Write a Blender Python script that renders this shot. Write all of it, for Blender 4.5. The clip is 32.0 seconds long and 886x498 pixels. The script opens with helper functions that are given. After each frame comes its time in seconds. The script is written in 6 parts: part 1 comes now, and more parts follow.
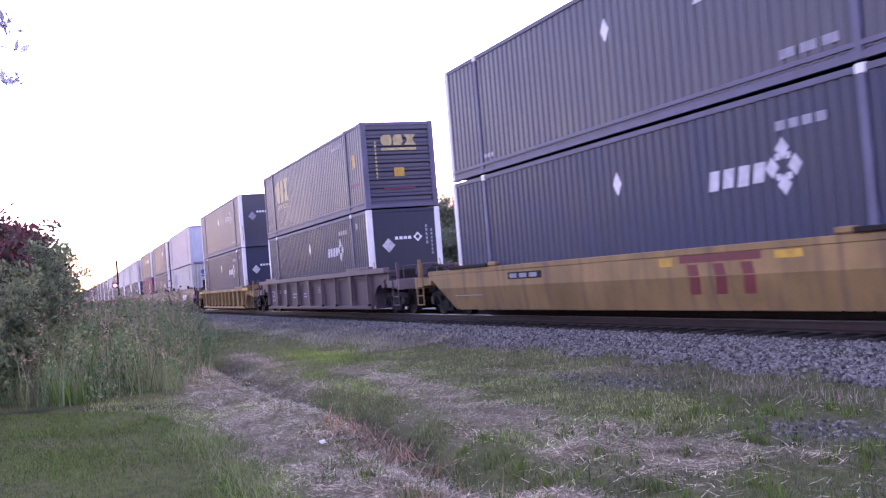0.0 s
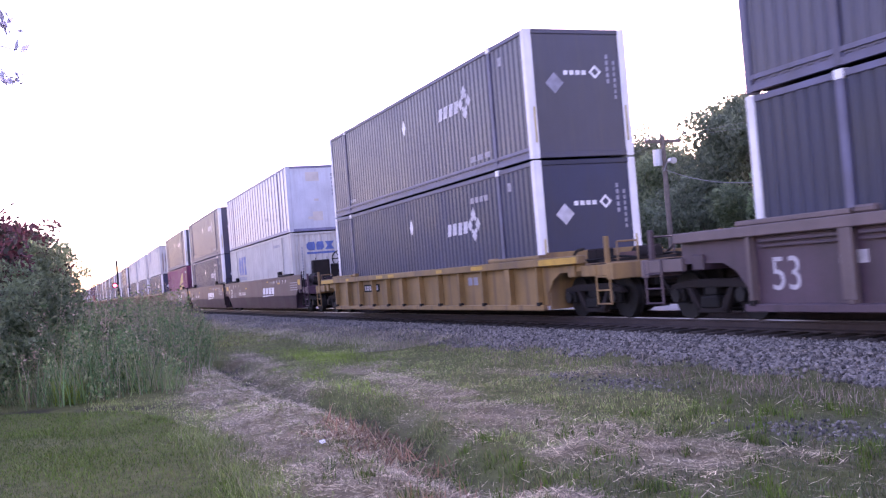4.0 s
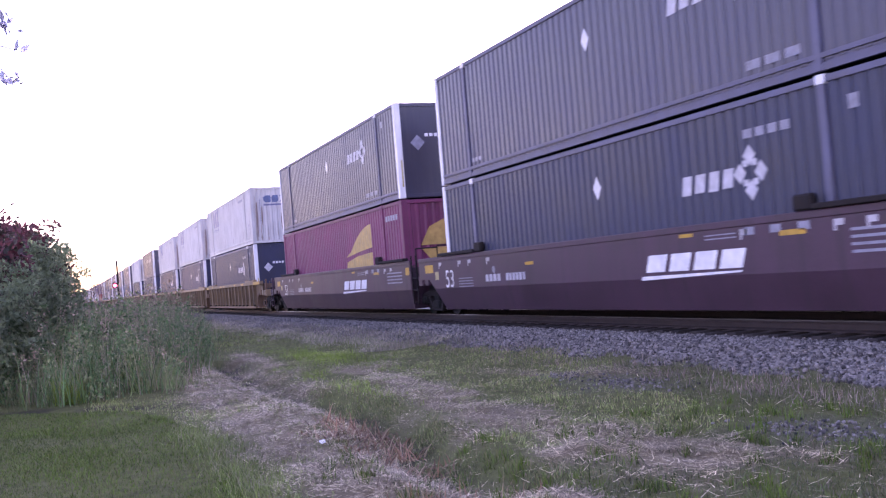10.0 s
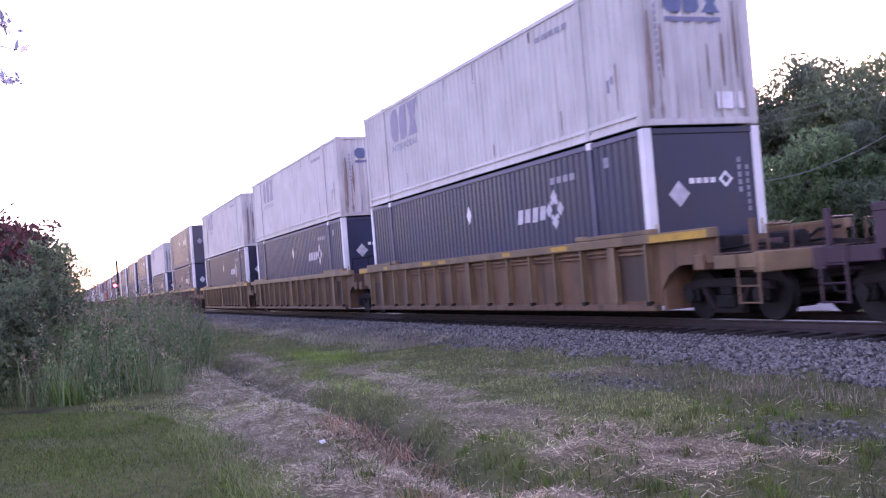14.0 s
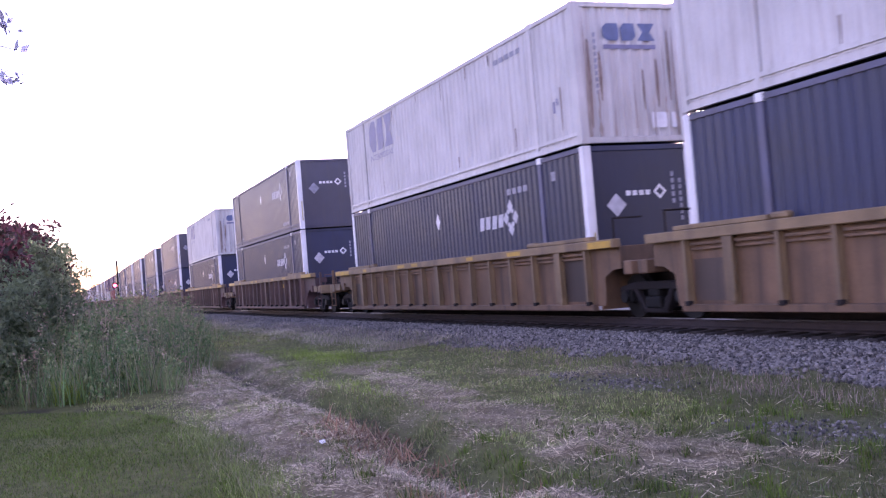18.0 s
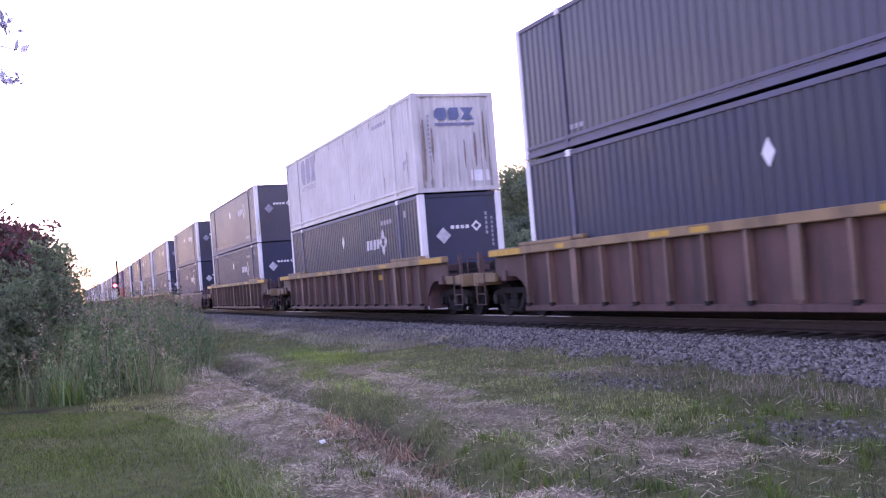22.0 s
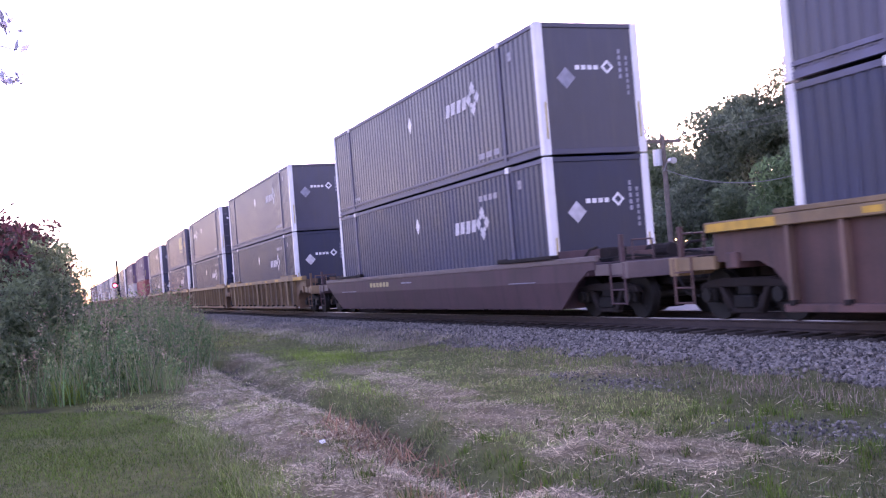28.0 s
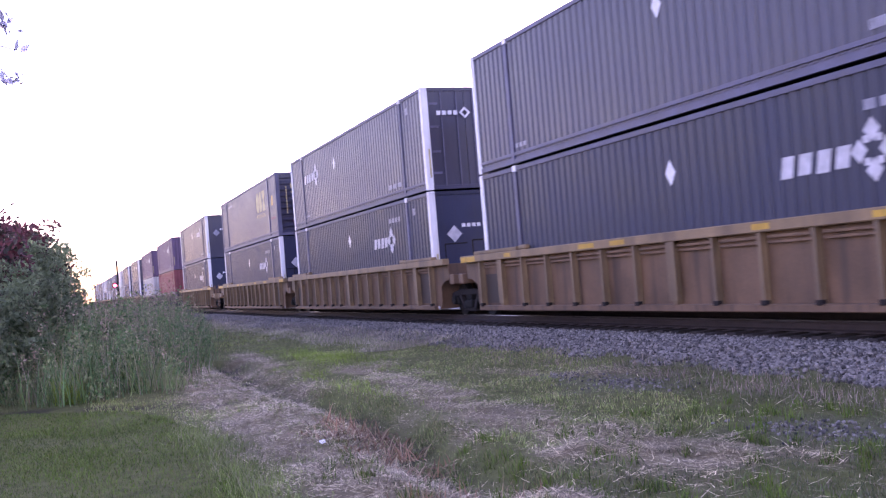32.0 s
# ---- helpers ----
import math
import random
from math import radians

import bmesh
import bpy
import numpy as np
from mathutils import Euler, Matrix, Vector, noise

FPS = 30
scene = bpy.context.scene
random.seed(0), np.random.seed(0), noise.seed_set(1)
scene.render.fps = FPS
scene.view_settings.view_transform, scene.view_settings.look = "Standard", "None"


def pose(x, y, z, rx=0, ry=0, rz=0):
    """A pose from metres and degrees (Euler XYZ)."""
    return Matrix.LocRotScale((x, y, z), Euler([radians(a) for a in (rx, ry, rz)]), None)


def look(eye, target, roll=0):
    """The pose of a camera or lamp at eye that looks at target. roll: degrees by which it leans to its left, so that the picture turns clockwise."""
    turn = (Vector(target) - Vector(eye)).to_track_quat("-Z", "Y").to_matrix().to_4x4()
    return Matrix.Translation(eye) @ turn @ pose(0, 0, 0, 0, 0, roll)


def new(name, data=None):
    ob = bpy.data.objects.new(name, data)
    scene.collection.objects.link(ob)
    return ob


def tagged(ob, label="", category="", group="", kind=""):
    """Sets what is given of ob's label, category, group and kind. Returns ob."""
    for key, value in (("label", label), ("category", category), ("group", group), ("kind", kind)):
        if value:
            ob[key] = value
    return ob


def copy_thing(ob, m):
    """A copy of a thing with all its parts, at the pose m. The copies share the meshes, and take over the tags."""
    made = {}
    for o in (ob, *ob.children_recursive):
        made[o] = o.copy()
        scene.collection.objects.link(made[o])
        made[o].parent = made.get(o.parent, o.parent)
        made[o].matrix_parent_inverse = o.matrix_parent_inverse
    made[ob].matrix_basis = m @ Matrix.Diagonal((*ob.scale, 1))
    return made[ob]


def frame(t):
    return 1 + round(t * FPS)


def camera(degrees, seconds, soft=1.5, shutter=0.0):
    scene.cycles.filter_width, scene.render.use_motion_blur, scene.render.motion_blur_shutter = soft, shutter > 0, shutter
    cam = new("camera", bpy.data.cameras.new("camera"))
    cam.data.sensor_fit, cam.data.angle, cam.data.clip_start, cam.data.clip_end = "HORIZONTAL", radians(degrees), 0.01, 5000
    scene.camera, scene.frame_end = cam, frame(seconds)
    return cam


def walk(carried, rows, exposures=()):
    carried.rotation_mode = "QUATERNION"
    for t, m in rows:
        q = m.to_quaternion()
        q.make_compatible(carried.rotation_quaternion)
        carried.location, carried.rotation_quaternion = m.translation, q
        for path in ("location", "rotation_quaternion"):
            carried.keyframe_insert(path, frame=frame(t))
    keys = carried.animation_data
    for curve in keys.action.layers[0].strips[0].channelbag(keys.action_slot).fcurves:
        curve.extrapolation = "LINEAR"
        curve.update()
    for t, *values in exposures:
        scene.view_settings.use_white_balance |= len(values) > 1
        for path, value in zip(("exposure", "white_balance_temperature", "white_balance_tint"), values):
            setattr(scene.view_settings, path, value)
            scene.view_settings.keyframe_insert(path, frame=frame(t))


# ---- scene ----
cam = camera(47.162, 32.0, soft=1.25, shutter=0.3)
EYE = (0.0, -11.548, 1.131)
VIEW = look(EYE, (-9.27575, -7.82015, 1.38317), -4.624)
# the camera's own exposure drifts: down when pale containers fill the picture, up for dark ones
EXPOSURE = ((0, 0.15), (1, 0.15), (2, 0.2), (3, 0.2), (6, 0.02), (7, -0.18), (8, -0.12), (9, 0.02), (10, 0.15), (12, 0.16), (13, 0.06), (14, -0.05), (17, -0.08), (19, 0.02), (21, 0.06), (23, 0.02), (25, 0.02), (28, 0.12), (30, 0.17), (32, 0.19))
walk(cam, [(0, VIEW), (32, VIEW)], exposures=[(t, 2.6 + e, 6470, 71) for t, e in EXPOSURE])

# ---- light: a bright evening sky, the sun low behind the trees ----
SUN_DIR = Vector((-0.62, 0.78, 0.176)).normalized()
world = bpy.data.worlds.new("sky")
scene.world = world
world.use_nodes = True
wn = world.node_tree.nodes
sky = wn.new("ShaderNodeTexSky")
sky.sky_type = "NISHITA"
sky.sun_disc = False
sky.sun_elevation = radians(10)
sky.sun_rotation = math.atan2(SUN_DIR.x, SUN_DIR.y)
sky.air_density, sky.dust_density, sky.ozone_density = 1.0, 1.0, 1.5
wn["Background"].inputs[1].default_value = 0.15
world.node_tree.links.new(sky.outputs[0], wn["Background"].inputs[0])
sun_data = bpy.data.lights.new("sun", "SUN")
sun_data.energy, sun_data.angle, sun_data.color = 0.5, radians(10), (1.0, 0.85, 0.7)
sun = new("sun", sun_data)
sun.matrix_world = look((0, 0, 60), Vector((0, 0, 60)) - SUN_DIR)


# ---- materials ----
def surface(name, base, rough=0.6, metal=0.0, vary=0.25, scale=2.0, grain=60.0, bump=0.1, streak=0.0, dirt=(0.09, 0.065, 0.05), island=False, each=0.0, spec=0.5, coat=0.0, sx=5.0):
    m = bpy.data.materials.new(name)
    m.use_nodes = True
    nt = m.node_tree
    nd, ln = nt.nodes, nt.links
    b = nd["Principled BSDF"]
    b.inputs["Roughness"].default_value = rough
    b.inputs["Metallic"].default_value = metal
    b.inputs["Specular IOR Level"].default_value = spec
    if coat:
        b.inputs["Coat Weight"].default_value = coat
        b.inputs["Coat Roughness"].default_value = 0.25
    tc = nd.new("ShaderNodeTexCoord")
    big = nd.new("ShaderNodeTexNoise")
    big.inputs["Scale"].default_value = scale
    big.inputs["Detail"].default_value = 6
    ln.new(tc.outputs["Object"], big.inputs["Vector"])
    fine = nd.new("ShaderNodeTexNoise")
    fine.inputs["Scale"].default_value = grain
    fine.inputs["Detail"].default_value = 3
    ln.new(tc.outputs["Object"], fine.inputs["Vector"])
    add = nd.new("ShaderNodeMath")
    add.operation = "MULTIPLY_ADD"
    add.inputs[1].default_value = 0.35
    ln.new(fine.outputs["Fac"], add.inputs[0])
    ln.new(big.outputs["Fac"], add.inputs[2])
    ramp = nd.new("ShaderNodeMapRange")
    ramp.inputs["From Min"].default_value, ramp.inputs["From Max"].default_value = 0.4, 0.95
    ramp.inputs["To Min"].default_value, ramp.inputs["To Max"].default_value = 1 - vary, 1 + vary
    ln.new(add.outputs[0], ramp.inputs["Value"])
    last = ramp.outputs[0]
    if island or each:
        src = nd.new("ShaderNodeNewGeometry").outputs["Random Per Island"] if island else nd.new("ShaderNodeObjectInfo").outputs["Random"]
        amount = each or 0.5
        r2 = nd.new("ShaderNodeMapRange")
        r2.inputs["To Min"].default_value, r2.inputs["To Max"].default_value = 1 - amount, 1 + amount
        ln.new(src, r2.inputs["Value"])
        mul = nd.new("ShaderNodeMath")
        mul.operation = "MULTIPLY"
        ln.new(last, mul.inputs[0])
        ln.new(r2.outputs[0], mul.inputs[1])
        last = mul.outputs[0]
    col = nd.new("ShaderNodeVectorMath")
    col.operation = "SCALE"
    col.inputs[0].default_value = base[:3]
    ln.new(last, col.inputs["Scale"])
    out = col.outputs[0]
    if streak:
        mp = nd.new("ShaderNodeMapping")
        mp.inputs["Scale"].default_value = (sx, sx, 0.07 * sx)
        ln.new(tc.outputs["Object"], mp.inputs["Vector"])
        sn = nd.new("ShaderNodeTexNoise")
        sn.inputs["Scale"].default_value = 1.6
        sn.inputs["Detail"].default_value = 7
        ln.new(mp.outputs[0], sn.inputs["Vector"])
        sr = nd.new("ShaderNodeMapRange")
        sr.inputs["From Min"].default_value, sr.inputs["From Max"].default_value = 0.5, 0.74
        sr.inputs["To Max"].default_value = streak
        ln.new(sn.outputs["Fac"], sr.inputs["Value"])
        mix = nd.new("ShaderNodeMix")
        mix.data_type = "RGBA"
        ln.new(sr.outputs[0], mix.inputs[0])
        ln.new(out, mix.inputs[6])
        mix.inputs[7].default_value = (*dirt, 1)
        out = mix.outputs[2]
    ln.new(out, b.inputs["Base Color"])
    rr = nd.new("ShaderNodeMapRange")
    rr.inputs["To Min"].default_value, rr.inputs["To Max"].default_value = max(0.05, rough - 0.12), min(1, rough + 0.12)
    ln.new(big.outputs["Fac"], rr.inputs["Value"])
    ln.new(rr.outputs[0], b.inputs["Roughness"])
    if bump:
        bp = nd.new("ShaderNodeBump")
        bp.inputs["Strength"].default_value = bump
        bp.inputs["Distance"].default_value = 0.01
        ln.new(fine.outputs["Fac"], bp.inputs["Height"])
        ln.new(bp.outputs[0], b.inputs["Normal"])
    return m


def glow(name, colour, power):
    m = bpy.data.materials.new(name)
    m.use_nodes = True
    b = m.node_tree.nodes["Principled BSDF"]
    b.inputs["Base Color"].default_value = (*colour, 1)
    b.inputs["Emission Color"].default_value = (*colour, 1)
    b.inputs["Emission Strength"].default_value = power
    return m


def leafy(name, base, each=0.45, rough=0.55, through_light=0.35, tips=None):
    m = bpy.data.materials.new(name)
    m.use_nodes = True
    nd, ln = m.node_tree.nodes, m.node_tree.links
    b = nd["Principled BSDF"]
    b.inputs["Roughness"].default_value = rough
    b.inputs["Specular IOR Level"].default_value = 0.3
    g = nd.new("ShaderNodeNewGeometry")
    tc = nd.new("ShaderNodeTexCoord")
    n = nd.new("ShaderNodeTexNoise")
    n.inputs["Scale"].default_value = 0.9
    ln.new(tc.outputs["Object"], n.inputs["Vector"])
    r1 = nd.new("ShaderNodeMapRange")
    r1.inputs["To Min"].default_value, r1.inputs["To Max"].default_value = 1 - each, 1 + each
    ln.new(g.outputs["Random Per Island"], r1.inputs["Value"])
    r2 = nd.new("ShaderNodeMapRange")
    r2.inputs["From Min"].default_value, r2.inputs["From Max"].default_value = 0.3, 0.7
    r2.inputs["To Min"].default_value, r2.inputs["To Max"].default_value = 0.65, 1.3
    ln.new(n.outputs["Fac"], r2.inputs["Value"])
    mu = nd.new("ShaderNodeMath")
    mu.operation = "MULTIPLY"
    ln.new(r1.outputs[0], mu.inputs[0])
    ln.new(r2.outputs[0], mu.inputs[1])
    sc = nd.new("ShaderNodeVectorMath")
    sc.operation = "SCALE"
    sc.inputs[0].default_value = base
    ln.new(mu.outputs[0], sc.inputs["Scale"])
    out = sc.outputs[0]
    if tips:
        mx = nd.new("ShaderNodeMix")
        mx.data_type = "RGBA"
        gt = nd.new("ShaderNodeMath")
        gt.operation = "GREATER_THAN"
        gt.inputs[1].default_value = tips[3]
        wn2 = nd.new("ShaderNodeTexWhiteNoise")
        wn2.noise_dimensions = "1D"
        ln.new(g.outputs["Random Per Island"], wn2.inputs["W"])
        ln.new(wn2.outputs["Value"], gt.inputs[0])
        ln.new(gt.outputs[0], mx.inputs[0])
        ln.new(out, mx.inputs[6])
        mx.inputs[7].default_value = (*tips[:3], 1)
        out = mx.outputs[2]
    ln.new(out, b.inputs["Base Color"])
    if through_light:
        tr = nd.new("ShaderNodeBsdfTranslucent")
        ln.new(out, tr.inputs["Color"])
        ms = nd.new("ShaderNodeMixShader")
        ms.inputs[0].default_value = through_light
        ln.new(b.outputs[0], ms.inputs[1])
        ln.new(tr.outputs[0], ms.inputs[2])
        ln.new(ms.outputs[0], nd["Material Output"].inputs["Surface"])
    return m


NAVY = surface("navy_painted_steel", (0.0105, 0.0165, 0.05), 0.46, 0, 0.35, 0.7, 40, 0.05, 0.3, (0.026, 0.025, 0.04), each=0.25, spec=0.45)
# paler, glossier navy: the sky's brightening of upper boxes put into the paint
NAVY_UPPER = surface("upper_navy_paint", (0.026, 0.027, 0.056), 0.39, 0, 0.35, 0.7, 40, 0.05, 0.4, (0.045, 0.039, 0.05), each=0.2, spec=0.55)
NAVY_RAIL = surface("faded_navy_rail", (0.075, 0.075, 0.125), 0.55, 0, 0.35, 1.5, 40, 0.08, 0.3, each=0.2)
WHITE = surface("white_painted_steel", (0.62, 0.61, 0.63), 0.5, 0, 0.12, 2.0, 40, 0.05, 0.3, (0.25, 0.2, 0.17))
PALE = surface("off_white_painted_steel", (0.46, 0.44, 0.435), 0.55, 0, 0.2, 0.9, 40, 0.05, 0.36, (0.2, 0.145, 0.13), each=0.1)
# a darker off-white for the lower containers
PALE_LOWER = surface("darker_off_white_paint", (0.37, 0.355, 0.345), 0.55, 0, 0.2, 0.9, 40, 0.05, 0.55, (0.2, 0.15, 0.13), each=0.1)
ALU = surface("bare_white_sheet", (0.37, 0.39, 0.46), 0.36, 0.1, 0.18, 1.2, 30, 0.03, 0.3, (0.23, 0.22, 0.25), each=0.1)
REDBOX = surface("faded_maroon_steel", (0.15, 0.026, 0.075), 0.55, 0, 0.25, 0.8, 40, 0.05, 0.3, (0.09, 0.045, 0.065), each=0.2, spec=0.35)
REDOXIDE = surface("dull_red_steel", (0.2, 0.045, 0.05), 0.55, 0, 0.25, 0.8, 40, 0.05, 0.3, (0.09, 0.045, 0.045), spec=0.35)
VIOLETBOX = surface("dusky_violet_steel", (0.085, 0.05, 0.095), 0.5, 0, 0.25, 0.8, 40, 0.05, 0.3, (0.06, 0.045, 0.06), each=0.2, spec=0.4)
GREYBOX = surface("grey_painted_steel", (0.2, 0.2, 0.22), 0.5, 0, 0.2, 0.8, 40, 0.05, 0.3, each=0.4)
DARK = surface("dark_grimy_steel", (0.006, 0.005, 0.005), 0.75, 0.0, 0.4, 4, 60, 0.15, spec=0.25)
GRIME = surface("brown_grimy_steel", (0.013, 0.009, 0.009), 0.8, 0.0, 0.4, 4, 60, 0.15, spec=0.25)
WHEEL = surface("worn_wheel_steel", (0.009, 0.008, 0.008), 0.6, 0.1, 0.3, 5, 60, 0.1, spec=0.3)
RAILSTEEL = surface("rusty_rail_steel", (0.04, 0.029, 0.03), 0.7, 0.1, 0.3, 5, 60, 0.1, spec=0.3)
SHINE = surface("worn_rail_head", (0.26, 0.24, 0.23), 0.3, 0.9, 0.15, 5, 60, 0.02)
TIEWOOD = surface("oily_tie_wood", (0.03, 0.024, 0.022), 0.85, 0, 0.4, 6, 50, 0.3, each=0.35, spec=0.2)
YELLOW = surface("weathered_yellow_paint", (0.2, 0.116, 0.042), 0.55, 0, 0.35, 1.2, 40, 0.08, 0.8, (0.085, 0.05, 0.036), each=0.12, sx=2.2, spec=0.4)
TAN = surface("rusty_tan_paint", (0.125, 0.068, 0.038), 0.6, 0, 0.45, 1.4, 40, 0.1, 0.85, (0.034, 0.02, 0.017), each=0.15, sx=2.6, spec=0.4)
RUSTBROWN = surface("rust_brown_paint", (0.078, 0.038, 0.036), 0.6, 0, 0.45, 1.4, 40, 0.1, 0.85, (0.026, 0.017, 0.02), each=0.12, sx=2.6, spec=0.4)
CHORD_TAN = surface("faded_yellow_tan_chord", (0.178, 0.112, 0.056), 0.58, 0, 0.45, 1.4, 40, 0.1, 0.75, (0.075, 0.044, 0.03), each=0.2, sx=1.4)
REPAINT = surface("dark_repainted_panel", (0.05, 0.031, 0.023), 0.6, 0, 0.35, 1.6, 40, 0.1, 0.5, (0.028, 0.018, 0.016), each=0.3)
MAUVE = surface("faded_brown_purple_paint", (0.05, 0.029, 0.04), 0.52, 0, 0.4, 1.2, 40, 0.1, 0.65, (0.028, 0.017, 0.022), each=0.12, sx=2.2, spec=0.5)
MAROON_CAR = surface("dull_maroon_brown_paint", (0.06, 0.032, 0.038), 0.62, 0, 0.4, 1.2, 40, 0.1, 0.6, (0.035, 0.02, 0.024), sx=2.2, spec=0.35)
# pale chord paint; on the smooth car it carries the light falling there
CHORD_MAUVE = surface("pale_mauve_chord", (0.11, 0.077, 0.078), 0.55, 0, 0.35, 1.4, 40, 0.1, 0.6, (0.06, 0.042, 0.042), sx=1.4)
OXIDE = surface("oxide_brown_paint", (0.045, 0.019, 0.034), 0.5, 0, 0.35, 1.0, 40, 0.08, 0.6, (0.024, 0.015, 0.02), each=0.1, sx=2.2, spec=0.4)
PATCH_YELLOW = surface("yellow_patch_paint", (0.42, 0.23, 0.02), 0.5, 0, 0.3, 5, 60, 0.05)
MARK_WHITE = surface("white_marking_paint", (0.62, 0.61, 0.64), 0.55, 0, 0.2, 6, 60, 0.03)
MARK_GREY = surface("faded_grey_marking", (0.2, 0.2, 0.25), 0.55, 0, 0.3, 6, 60, 0.03)
MARK_SIDE = surface("weathered_white_film", (0.4, 0.39, 0.43), 0.55, 0, 0.3, 6, 60, 0.03)
MARK_FLAG = surface("dull_white_marking", (0.36, 0.34, 0.37), 0.55, 0, 0.3, 6, 60, 0.03)
MARK_BLUE = surface("blue_marking_paint", (0.045, 0.09, 0.27), 0.5, 0, 0.3, 5, 60, 0.03)
MARK_FADED = surface("faded_blue_grey_marking", (0.13, 0.13, 0.22), 0.5, 0, 0.3, 5, 60, 0.03)
MARK_STEEL = surface("steel_blue_marking", (0.07, 0.1, 0.2), 0.5, 0, 0.3, 5, 60, 0.03)
MARK_GOLD = surface("gold_marking_paint", (0.34, 0.275, 0.13), 0.5, 0, 0.35, 5, 60, 0.03)
SAIL = surface("faded_orange_gold_marking", (0.36, 0.22, 0.06), 0.5, 0, 0.35, 5, 60, 0.03)
# lighter than the side plate of the rust-brown cars
STAKE_RUST = surface("lighter_rust_brown_edge", (0.115, 0.066, 0.052), 0.6, 0, 0.45, 1.4, 40, 0.1, 0.7, (0.05, 0.03, 0.025), each=0.25, sx=2.0)
RUST = surface("brown_rust_stain", (0.19, 0.135, 0.115), 0.75, 0, 0.4, 6, 60, 0.1)
STAIN = surface("pinkish_brown_grime", (0.27, 0.215, 0.195), 0.7, 0, 0.35, 5, 60, 0.05)
PRIMER = surface("tan_primer_patch", (0.4, 0.36, 0.33), 0.6, 0, 0.2)
MARK_MAROON = surface("maroon_marking_paint", (0.13, 0.02, 0.02), 0.55, 0, 0.25, 5, 60, 0.03)
STONE = surface("crushed_ballast_stone", (0.138, 0.122, 0.108), 0.9, 0, 0.3, 9, 60, 0.2, island=True, each=0.85)
BARK = surface("grey_brown_bark", (0.09, 0.07, 0.055), 0.9, 0, 0.4, 5, 40, 0.5)
POLEWOOD = surface("weathered_pole_wood", (0.14, 0.11, 0.09), 0.85, 0, 0.3, 5, 40, 0.3)
CABLE = surface("dull_cable", (0.2, 0.2, 0.19), 0.6, 0, 0.1, 5, 40, 0.0)
GALV = surface("galvanised_steel", (0.4, 0.4, 0.42), 0.45, 0.6, 0.15, 5, 40, 0.05)
PAPER = surface("crumpled_white_paper", (0.7, 0.7, 0.72), 0.7, 0, 0.1, 20, 80, 0.1)
ROADSTONE = surface("pale_limestone_chippings", (0.21, 0.2, 0.185), 0.8, 0, 0.2, 1.5, 45, 0.4)
RED_LENS = glow("red_signal_lens", (1.0, 0.05, 0.08), 6.0)

LEAF_DARK = leafy("dark_tree_leaf", (0.16, 0.2, 0.13), 0.25, 0.65, 0.62)
LEAF_MID = leafy("green_tree_leaf", (0.17, 0.225, 0.125), 0.25, 0.65, 0.62)
LEAF_LIGHT = leafy("light_green_leaf", (0.15, 0.23, 0.105), 0.35, 0.6, 0.58)
LEAF_BUSH = leafy("bush_leaf", (0.14, 0.19, 0.1), 0.4, 0.6, 0.5)
# back-lit silhouette and its reddish fringe put into the leaf colour
LEAF_RED = leafy("reddish_tip_leaf", (0.06, 0.05, 0.035), tips=(0.13, 0.045, 0.05, 0.45))
LEAF_LIME = leafy("lime_weed_leaf", (0.16, 0.24, 0.03), 0.3)
LAWN = leafy("mown_lawn_blade", (0.07, 0.125, 0.014), 0.6, 0.6, 0.25, (0.15, 0.15, 0.05, 0.86))
GRASS = leafy("field_grass_blade", (0.215, 0.265, 0.08), 0.6, 0.6, 0.25, (0.38, 0.32, 0.16, 0.78))
EDGE = leafy("fresh_edge_grass", (0.16, 0.215, 0.06), 0.45, 0.6, 0.35, (0.3, 0.28, 0.16, 0.8))
LUSH = leafy("lush_grass_blade", (0.22, 0.32, 0.055), 0.4, 0.6, 0.35)
DULLGRASS = leafy("dull_field_grass_blade", (0.082, 0.105, 0.04), 0.6, 0.6, 0.25, (0.2, 0.16, 0.11, 0.72))
VERGE = leafy("dry_verge_weed", (0.25, 0.185, 0.15), 0.5, 0.65, 0.2, (0.14, 0.16, 0.07, 0.68))
STRAW = leafy("cut_straw", (0.54, 0.43, 0.26), 0.65, 0.65, 0.1, (0.14, 0.1, 0.06, 0.66))
RUSTWEED = leafy("brown_dead_weed", (0.27, 0.15, 0.085), 0.55, 0.7, 0.15, (0.44, 0.31, 0.18, 0.74))
TALLGRASS = leafy("tall_grass_blade", (0.15, 0.215, 0.075), 0.5, 0.6, 0.35, (0.34, 0.3, 0.21, 0.7))
WEED = leafy("weed_leaf", (0.1, 0.19, 0.07), 0.5, 0.6, 0.35)
PALEWEED = leafy("pale_weed_leaf", (0.22, 0.26, 0.125), 0.45, 0.6, 0.35)
# pale lilac base: the sky's glare through the leaves put into their colour
TWIG_LEAF = leafy("thin_backlit_leaf", (0.5, 0.5, 0.6), 0.3, 0.5, 0.8)
DITCH = leafy("ditch_grass_blade", (0.14, 0.17, 0.055), 0.6, 0.6, 0.25, (0.3, 0.24, 0.13, 0.72))
PALEDRY = leafy("pale_dry_grass_blade", (0.46, 0.38, 0.29), 0.45, 0.65, 0.3, (0.2, 0.22, 0.1, 0.7))
SEEDHEAD = leafy("pinkish_seed_head", (0.32, 0.245, 0.175), 0.4, 0.7, 0.3)


